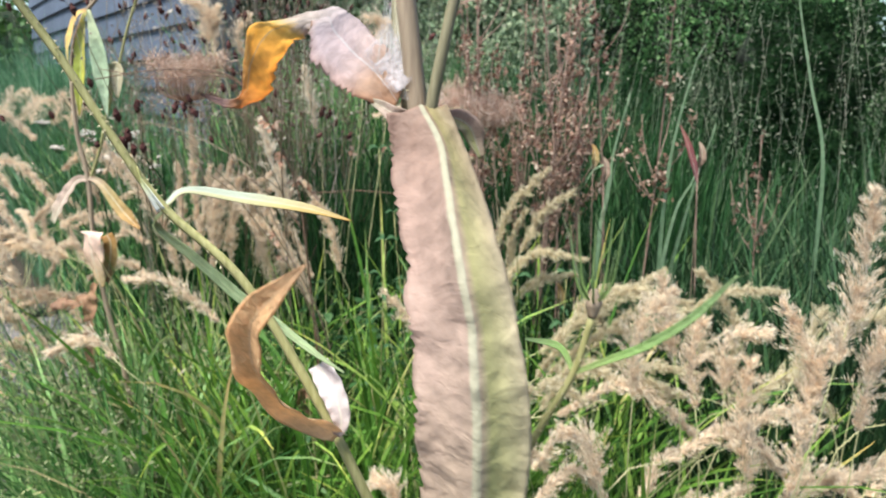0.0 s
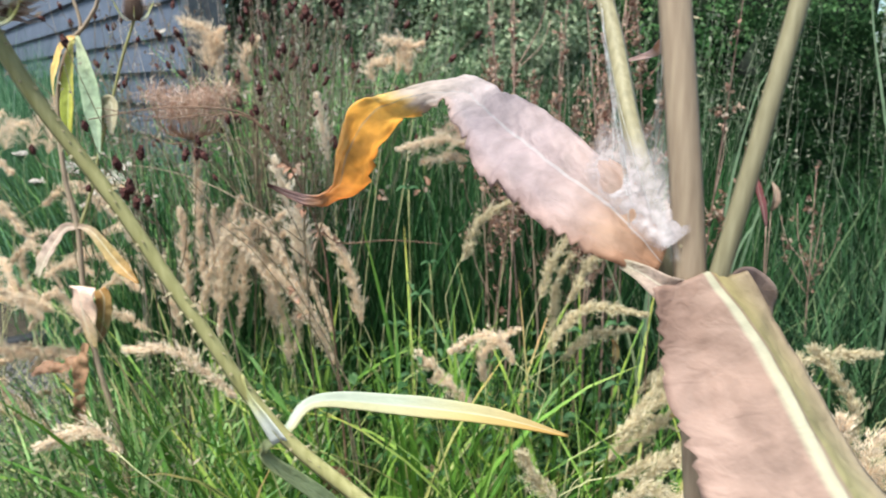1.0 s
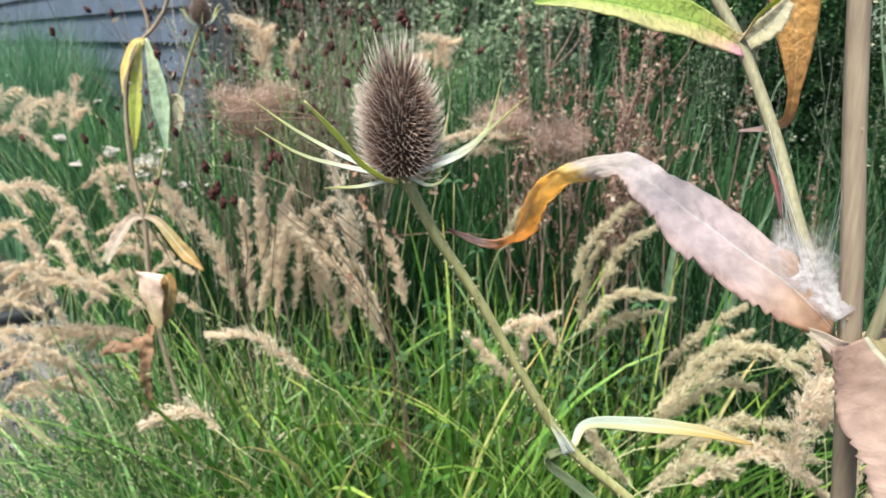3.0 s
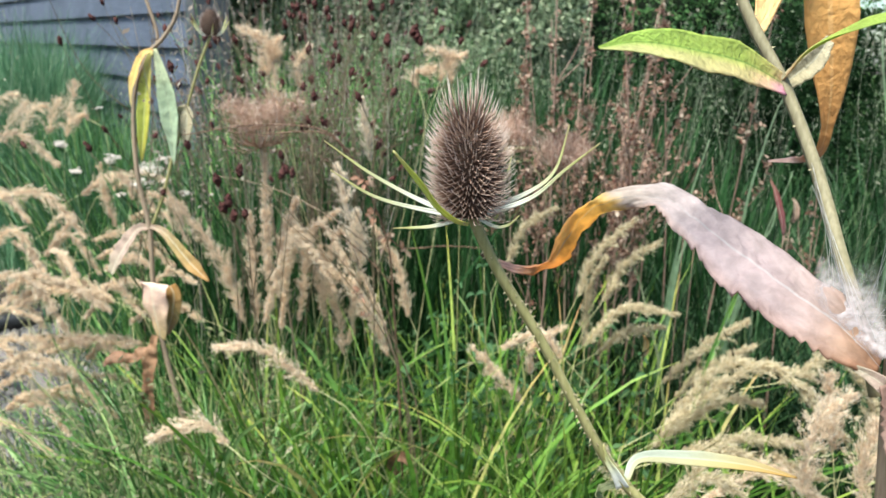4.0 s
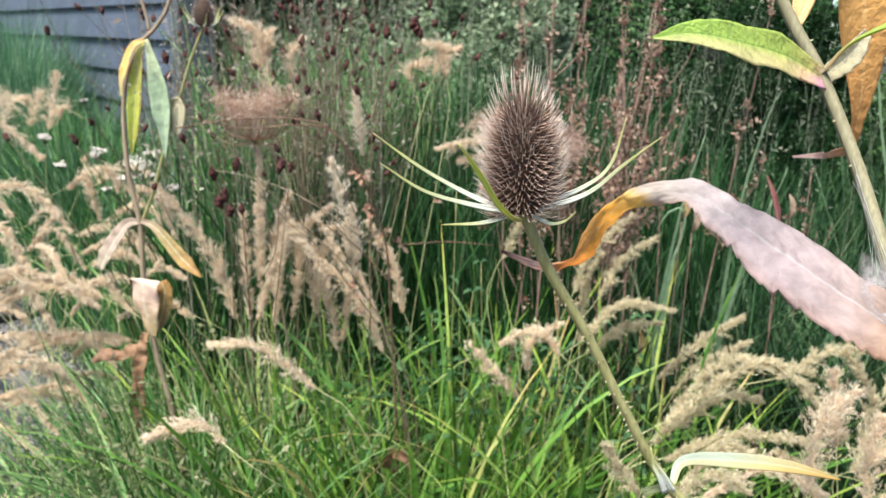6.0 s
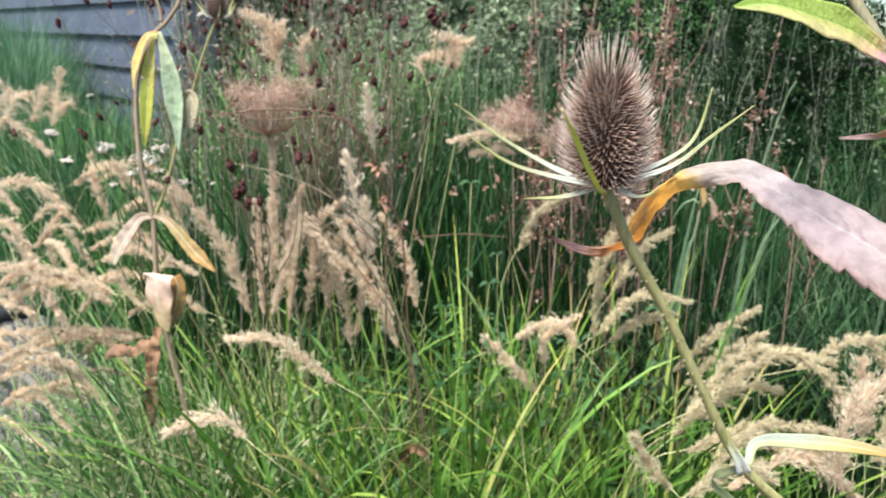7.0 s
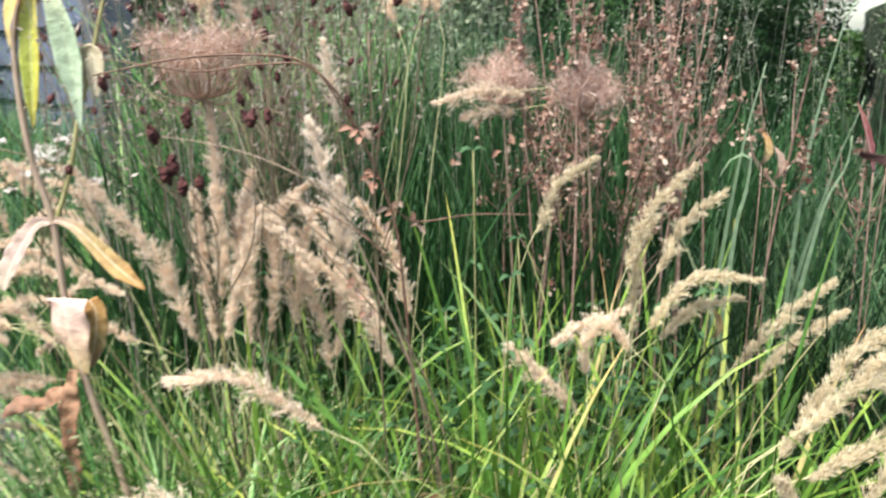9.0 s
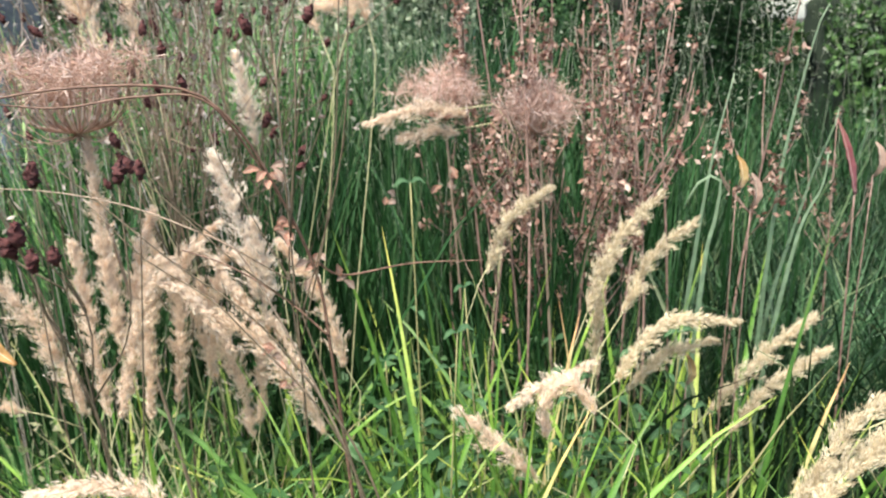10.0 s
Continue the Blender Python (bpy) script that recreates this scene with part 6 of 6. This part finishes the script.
part("leaf", Soup().blade([(0.002, 0.773, 1.130), (0.0112, 0.785, 1.138), (0.0429, 0.80, 1.1315), (0.0853, 0.808, 1.1245), (0.1197, 0.81, 1.1161)], [0.002, 0.0042, 0.0052, 0.0040, 0.0006], (0, -0.7, 0.8), None, 50, 8, 0.25), LEAF_NODE, teasel, "narrow leaf, cream at the base and yellow towards its tip", thick=0.0005)
part("leaf", Soup().blade([(0.0010, 0.776, 1.1270), (-0.0131, 0.785, 1.1116), (0.0088, 0.795, 1.0872), (0.0404, 0.800, 1.0570), (0.0735, 0.790, 1.0401), (0.1027, 0.775, 1.0283), (0.1263, 0.760, 1.0227)], [0.002, 0.0034, 0.0042, 0.0045, 0.0038, 0.0025, 0.0006], (0.5, -0.7, 0.9), None, 50, 8, 0.4, 0.1), LEAF_OLIVE, teasel, "narrow grey-green drooping leaf", thick=0.0005)
part("leaf", Soup().blade([(0.0, 0.77, 1.127), (-0.006, 0.768, 1.138), (-0.012, 0.768, 1.147), (-0.014, 0.768, 1.156)], [0.004, 0.003, 0.0018, 0.0004], (-0.3, -1, 0), None, 16, 6, 0.3), BRACT, teasel, "small withered leaf stub", thick=0.0005)
part("leaf", Soup().blade([(0.1187, 0.77, 0.9725), (0.0978, 0.74, 1.0014), (0.091, 0.70, 1.0441), (0.1018, 0.67, 1.0823), (0.1215, 0.65, 1.1048), (0.1453, 0.634, 1.1271)], [0.006, 0.013, 0.016, 0.0145, 0.009, 0.0008], (-0.35, -1, 0.35), (-0.1, -1, 0.3), 50, 10, 0.3, 0.1), LEAF_RUST, teasel, "curled rust-orange leaf", thick=0.0005)
part("leaf", Soup().blade([(0.1183, 0.766, 0.974), (0.122, 0.766, 0.985), (0.1165, 0.77, 1.0016), (0.1029, 0.78, 1.0196)], [0.003, 0.0075, 0.009, 0.008], (0, -1, 0.3), None, 24, 8, 0.2, 0.15), LEAF_WHITE, teasel, "curled pinkish-white leaf", thick=0.0005)

# upper node of the left arm
part("leaf", Soup().blade([(0.1189, 0.923, 1.3625), (0.0834, 0.90, 1.3764), (0.0379, 0.86, 1.384), (-0.0022, 0.82, 1.3874), (-0.0308, 0.793, 1.3834)], [0.007, 0.0135, 0.0125, 0.009, 0.0008], (0.1, -0.9, 0.55), None, 60, 12, 0.2, 0.08, 3, 0.06, 30, lop=(1.4, 1.0)), LEAF_TURNING, teasel, "lime-green leaf with a peach-coloured lower half", thick=0.0005)
part("leaf", Soup().blade([(0.119, 0.923, 1.366), (0.127, 0.905, 1.385), (0.1412, 0.88, 1.398), (0.16, 0.86, 1.405), (0.19, 0.83, 1.40)], [0.003, 0.006, 0.008, 0.007, 0.0006], (0, -0.6, 0.9), None, 40, 8, 0.3), LEAF_LIME, teasel, "narrow lime-green leaf", thick=0.0005)
part("leaf", Soup().blade([(0.121, 0.927, 1.362), (0.128, 0.93, 1.3685), (0.144, 0.94, 1.3793), (0.157, 0.95, 1.394)], [0.006, 0.0085, 0.008, 0.004], (0.3, -1, 0.2), None, 30, 8, 0.4, 0.1), LEAF_CREAM, teasel, "cream folded leaf", thick=0.0005)
part("leaf", Soup().blade([(0.104, 0.945, 1.398), (0.122, 0.965, 1.452), (0.156, 0.985, 1.472), (0.1735, 0.992, 1.4083), (0.1856, 1.0, 1.352), (0.190, 1.012, 1.3089), (0.186, 1.03, 1.297), (0.1822, 1.05, 1.2926), (0.1679, 1.068, 1.2886)], [0.004, 0.014, 0.021, 0.0225, 0.0215, 0.015, 0.005, 0.004, 0.0008], (0.05, -1, 0.1), None, 80, 12, 0.12, 0.08, 4), LEAF_ORANGE, teasel, "hanging orange-brown leaf with a pale curled tip", thick=0.0005)

# unopened head on a lower branch
BUD_ARM = [(0.205, 0.803, 0.78), (0.232, 0.78, 0.92), (0.2546, 0.768, 0.985), (0.2765, 0.765, 1.03), (0.2868, 0.765, 1.07)]
arm = part("side_stem", Soup().tube(BUD_ARM, [0.0038, 0.0032, 0.0027, 0.0025, 0.0023], 30, 12, 7), STEM_GREEN, teasel, "green side stem")
prickles(arm, BUD_ARM, 0.0026, 50, 12)
bud = part("bud", Soup().tube([(0.2866, 0.765, 1.068), (0.287, 0.765, 1.076), (0.287, 0.765, 1.086)], [0.003, 0.0055, 0.002], 10, 12), STEM_DRY, teasel, "small tan stub of a fallen head")
bracts(bud, [[(0.287, 0.765, 1.074), (0.287 + 0.011 * math.cos(q), 0.765 + 0.011 * math.sin(q), 1.09), (0.287 + 0.017 * math.cos(q), 0.765 + 0.017 * math.sin(q), 1.122 + 0.016 * math.sin(q * 3))] for q in (0.2, 0.9, 1.6, 2.3, 3.0, 3.9, 4.6, 5.4)], 0.00036, LEAF_GREEN)
part("leaf", Soup().blade([(0.2765, 0.765, 1.03), (0.30, 0.757, 1.044), (0.3207, 0.75, 1.0571), (0.3437, 0.74, 1.0792), (0.3627, 0.73, 1.107)], [0.0015, 0.0026, 0.003, 0.0026, 0.0005], (0, -0.8, 0.7), None, 40, 6, 0.4), LEAF_GREEN, teasel, "narrow green leaf", thick=0.0005)
part("leaf", Soup().blade([(0.2765, 0.766, 1.03), (0.2672, 0.78, 1.0415), (0.2443, 0.80, 1.0392)], [0.0015, 0.0026, 0.001], (0, -0.8, 0.7), None, 24, 6, 0.4), LEAF_GREEN, teasel, "narrow green leaf", thick=0.0005)

# spider's web between the stems
web = thing("spider_web", (0, 0, 0), "torn white spider web between teasel stems", "spider web")
part("sheet", Soup().blade([(0.1608, 0.803, 1.2072), (0.1493, 0.817, 1.2221), (0.139, 0.837, 1.2364), (0.1332, 0.858, 1.2538)], [0.008, 0.017, 0.0155, 0.002], (-0.2, -1, 0.2), None, 40, 14, 0.2, 0.2, 2, rough=0.004), WEB_DENSE, web, "dense pinkish-white silk sheet")
part("sheet", Soup().blade([(0.163, 0.804, 1.20), (0.157, 0.815, 1.228), (0.150, 0.835, 1.256)], [0.006, 0.011, 0.010], (0.2, -1, 0.1), None, 20, 10, 0.1, 0.2, 2, rough=0.004), WEB, web, "thin grey silk sheet")
g = np.random.default_rng(77)
ws = Soup()
for _ in range(22):
    a = np.array([0.16, 0.81, 1.2]) + g.normal(0, 0.008, 3) + np.array([-0.01, 0.01, 0.02])
    b = np.array(LEFT_ARM[2]) + (np.array(LEFT_ARM[4]) - np.array(LEFT_ARM[2])) * g.uniform(-0.3, 0.6) + g.normal(0, 0.003, 3)
    if g.random() < 0.35:
        b = np.array(MAIN[3]) + (np.array(MAIN[4]) - np.array(MAIN[3])) * g.uniform(0.1, 0.8) + np.array([-0.006, 0, 0])
    ws.tube([a, (a + b) / 2 + g.normal(0, 0.002, 3), b], [0.00013, 0.00013], 4, 3, cap=False)
part("thread", ws, SILK, web, "fine silk threads")["kind"] = "stuff"

# second teasel by the path
far = thing("teasel", (-0.78, 1.95, 0), "slender withering teasel with drooping yellow-green leaves", "teasel", "teasel plants")
S1 = [(-0.77, 1.96, 0.0), (-0.785, 1.955, 0.45), (-0.823, 1.95, 0.69), (-0.837, 1.95, 0.843), (-0.836, 1.95, 0.98), (-0.8536, 1.95, 1.098), (-0.8497, 1.95, 1.254), (-0.8134, 1.95, 1.352), (-0.7744, 1.95, 1.392), (-0.74, 1.95, 1.45), (-0.72, 1.95, 1.58)]
s1 = part("main_stem", Soup().tube(S1, [0.008, 0.0075, 0.0075, 0.007, 0.006, 0.0058, 0.0056, 0.005, 0.004, 0.004, 0.003], 70, 12, 7), STEM_DRY, far)
prickles(s1, S1[3:], 0.006, 80, 21, 0.004)
S2 = [(-0.835, 1.952, 0.975), (-0.80, 1.955, 1.06), (-0.776, 1.955, 1.137), (-0.735, 1.955, 1.25), (-0.708, 1.955, 1.3265), (-0.676, 1.955, 1.40)]
part("side_stem", Soup().tube(S2, [0.004, 0.0038, 0.0035, 0.003, 0.003, 0.003], 40, 10, 7), STEM_GREEN, far)
S3 = [(-0.8134, 1.95, 1.352), (-0.79, 1.955, 1.385), (-0.80, 1.955, 1.44), (-0.83, 1.955, 1.52)]
part("side_stem", Soup().tube(S3, [0.004, 0.0035, 0.003, 0.002], 30, 10, 7), STEM_DRY, far)
h2 = teasel_head(far, (-0.6755, 1.955, 1.398), (0.02, 0, 1), 0.052, 0.019, 420, 31, 0.009)
bracts(h2, [[(-0.6755, 1.955, 1.40), (-0.6755 + 0.022 * math.cos(q), 1.955 + 0.022 * math.sin(q), 1.403), (-0.6755 + 0.042 * math.cos(q), 1.955 + 0.042 * math.sin(q), 1.43 + 0.01 * math.sin(2 * q))] for q in (0.0, 0.9, 2.1, 3.1, 4.0, 5.2)], 0.0015)
part("leaf", Soup().blade([(-0.7900, 1.950, 1.366), (-0.8027, 1.945, 1.356), (-0.8117, 1.945, 1.3192), (-0.8208, 1.945, 1.2682), (-0.8294, 1.945, 1.2104), (-0.8399, 1.945, 1.1324)], [0.004, 0.010, 0.015, 0.014, 0.010, 0.001], (-0.35, -1, 0.1), (0.3, -1, 0.1), 50, 10, 0.45, 0.06, 3, rough=0.001), LEAF_YELLOW, far, "drooping yellow leaf", thick=0.0006)
part("leaf", Soup().blade([(-0.7930, 1.938, 1.3660), (-0.8120, 1.935, 1.3590), (-0.8313, 1.935, 1.3244), (-0.8443, 1.935, 1.2850), (-0.8481, 1.935, 1.2500)], [0.004, 0.009, 0.010, 0.007, 0.001], (-0.4, -1, 0.3), None, 40, 8, 0.4, 0.1, 3, rough=0.002), LEAF_AMBER, far, "folded amber edge of a withering leaf", thick=0.0006)
part("leaf", Soup().blade([(-0.7920, 1.942, 1.3680), (-0.7880, 1.940, 1.3560), (-0.7771, 1.936, 1.3147), (-0.7675, 1.934, 1.2587), (-0.7625, 1.934, 1.1900), (-0.7657, 1.938, 1.1261)], [0.004, 0.011, 0.019, 0.019, 0.010, 0.001], (0.3, -1, 0.1), (-0.2, -1, 0.1), 60, 12, 0.35, 0.05, 3, rough=0.001), LEAF_GREY, far, "drooping grey-green leaf", thick=0.0006)
part("leaf", Soup().blade([(-0.762, 1.953, 1.18), (-0.7465, 1.95, 1.236), (-0.733, 1.945, 1.237), (-0.7345, 1.943, 1.21), (-0.7385, 1.943, 1.175)], [0.003, 0.009, 0.014, 0.014, 0.004], (0.1, -1, 0.1), None, 30, 8, 0.4), LEAF_CREAM, far, "small cream folded leaf", thick=0.0006)
part("leaf", Soup().blade([(-0.836, 1.948, 0.984), (-0.855, 1.943, 0.983), (-0.8717, 1.938, 0.9656), (-0.9015, 1.93, 0.9193), (-0.9208, 1.925, 0.8792)], [0.005, 0.014, 0.018, 0.018, 0.008], (-0.4, -1, 0.3), None, 40, 8, 0.35, 0.1), LEAF_PAIR, far, "withered pink-tan leaf", thick=0.0006)
part("leaf", Soup().blade([(-0.833, 1.948, 0.986), (-0.81, 1.945, 0.98), (-0.7891, 1.94, 0.9648), (-0.7419, 1.93, 0.9123), (-0.6959, 1.92, 0.8722)], [0.005, 0.010, 0.013, 0.015, 0.002], (0.2, -1, 0.5), None, 40, 8, 0.4, 0.1), LEAF_TAN, far, "withered orange-tipped leaf", thick=0.0006)
part("leaf", Soup().blade([(-0.826, 1.945, 0.72), (-0.828, 1.935, 0.76), (-0.83, 1.925, 0.81), (-0.828, 1.92, 0.85), (-0.826, 1.925, 0.862)], [0.011, 0.027, 0.037, 0.042, 0.043], (-0.45, -1, 0.55), None, 30, 10, -0.15, 0.1, 2), LEAF_PINK, far, "papery pink-cream leaf cup", thick=0.0006)
part("leaf", Soup().blade([(-0.818, 1.955, 0.73), (-0.797, 1.945, 0.78), (-0.787, 1.94, 0.83), (-0.795, 1.94, 0.852)], [0.008, 0.017, 0.019, 0.013], (0.25, -1, 0.45), None, 30, 8, 0.3, 0.1), LEAF_TAN, far, "tan side of the leaf cup", thick=0.0006)
part("leaf", Soup().blade([(-0.84, 1.945, 0.69), (-0.87, 1.935, 0.69), (-0.8908, 1.93, 0.6762), (-0.93, 1.925, 0.678), (-0.9593, 1.92, 0.6589)], [0.006, 0.014, 0.012, 0.016, 0.004], (0, -0.8, 0.6), (0.2, -1, 0.5), 60, 10, -0.25, 0.3, 3, 0.3, 14, rough=0.004), LEAF_SHRIVEL, far, "shrivelled brown leaf", thick=0.0006)
part("leaf", Soup().blade([(-0.837, 1.94, 0.73), (-0.848, 1.935, 0.69), (-0.858, 1.93, 0.6211), (-0.862, 1.93, 0.56), (-0.8648, 1.93, 0.49)], [0.008, 0.017, 0.013, 0.015, 0.005], (0, -1, 0.2), (0.5, -1, 0.2), 60, 10, 0.25, 0.3, 3, 0.3, 14, rough=0.005), LEAF_SHRIVEL, far, "shrivelled hanging brown leaf", thick=0.0006)


# fallen leaf on the gravel
fallen = thing("fallen_leaf", (-1.45, 2.28, 0), "small salmon-pink dead leaf lying on the gravel", "leaf")
part("blade", Soup().blade([(-1.49, 2.26, 0.03), (-1.45, 2.28, 0.045), (-1.41, 2.31, 0.032)], [0.003, 0.014, 0.002], (0, -0.3, 1), None, 16, 6, 0.4, 0.1), LEAF_PINK, fallen, thick=0.0006)
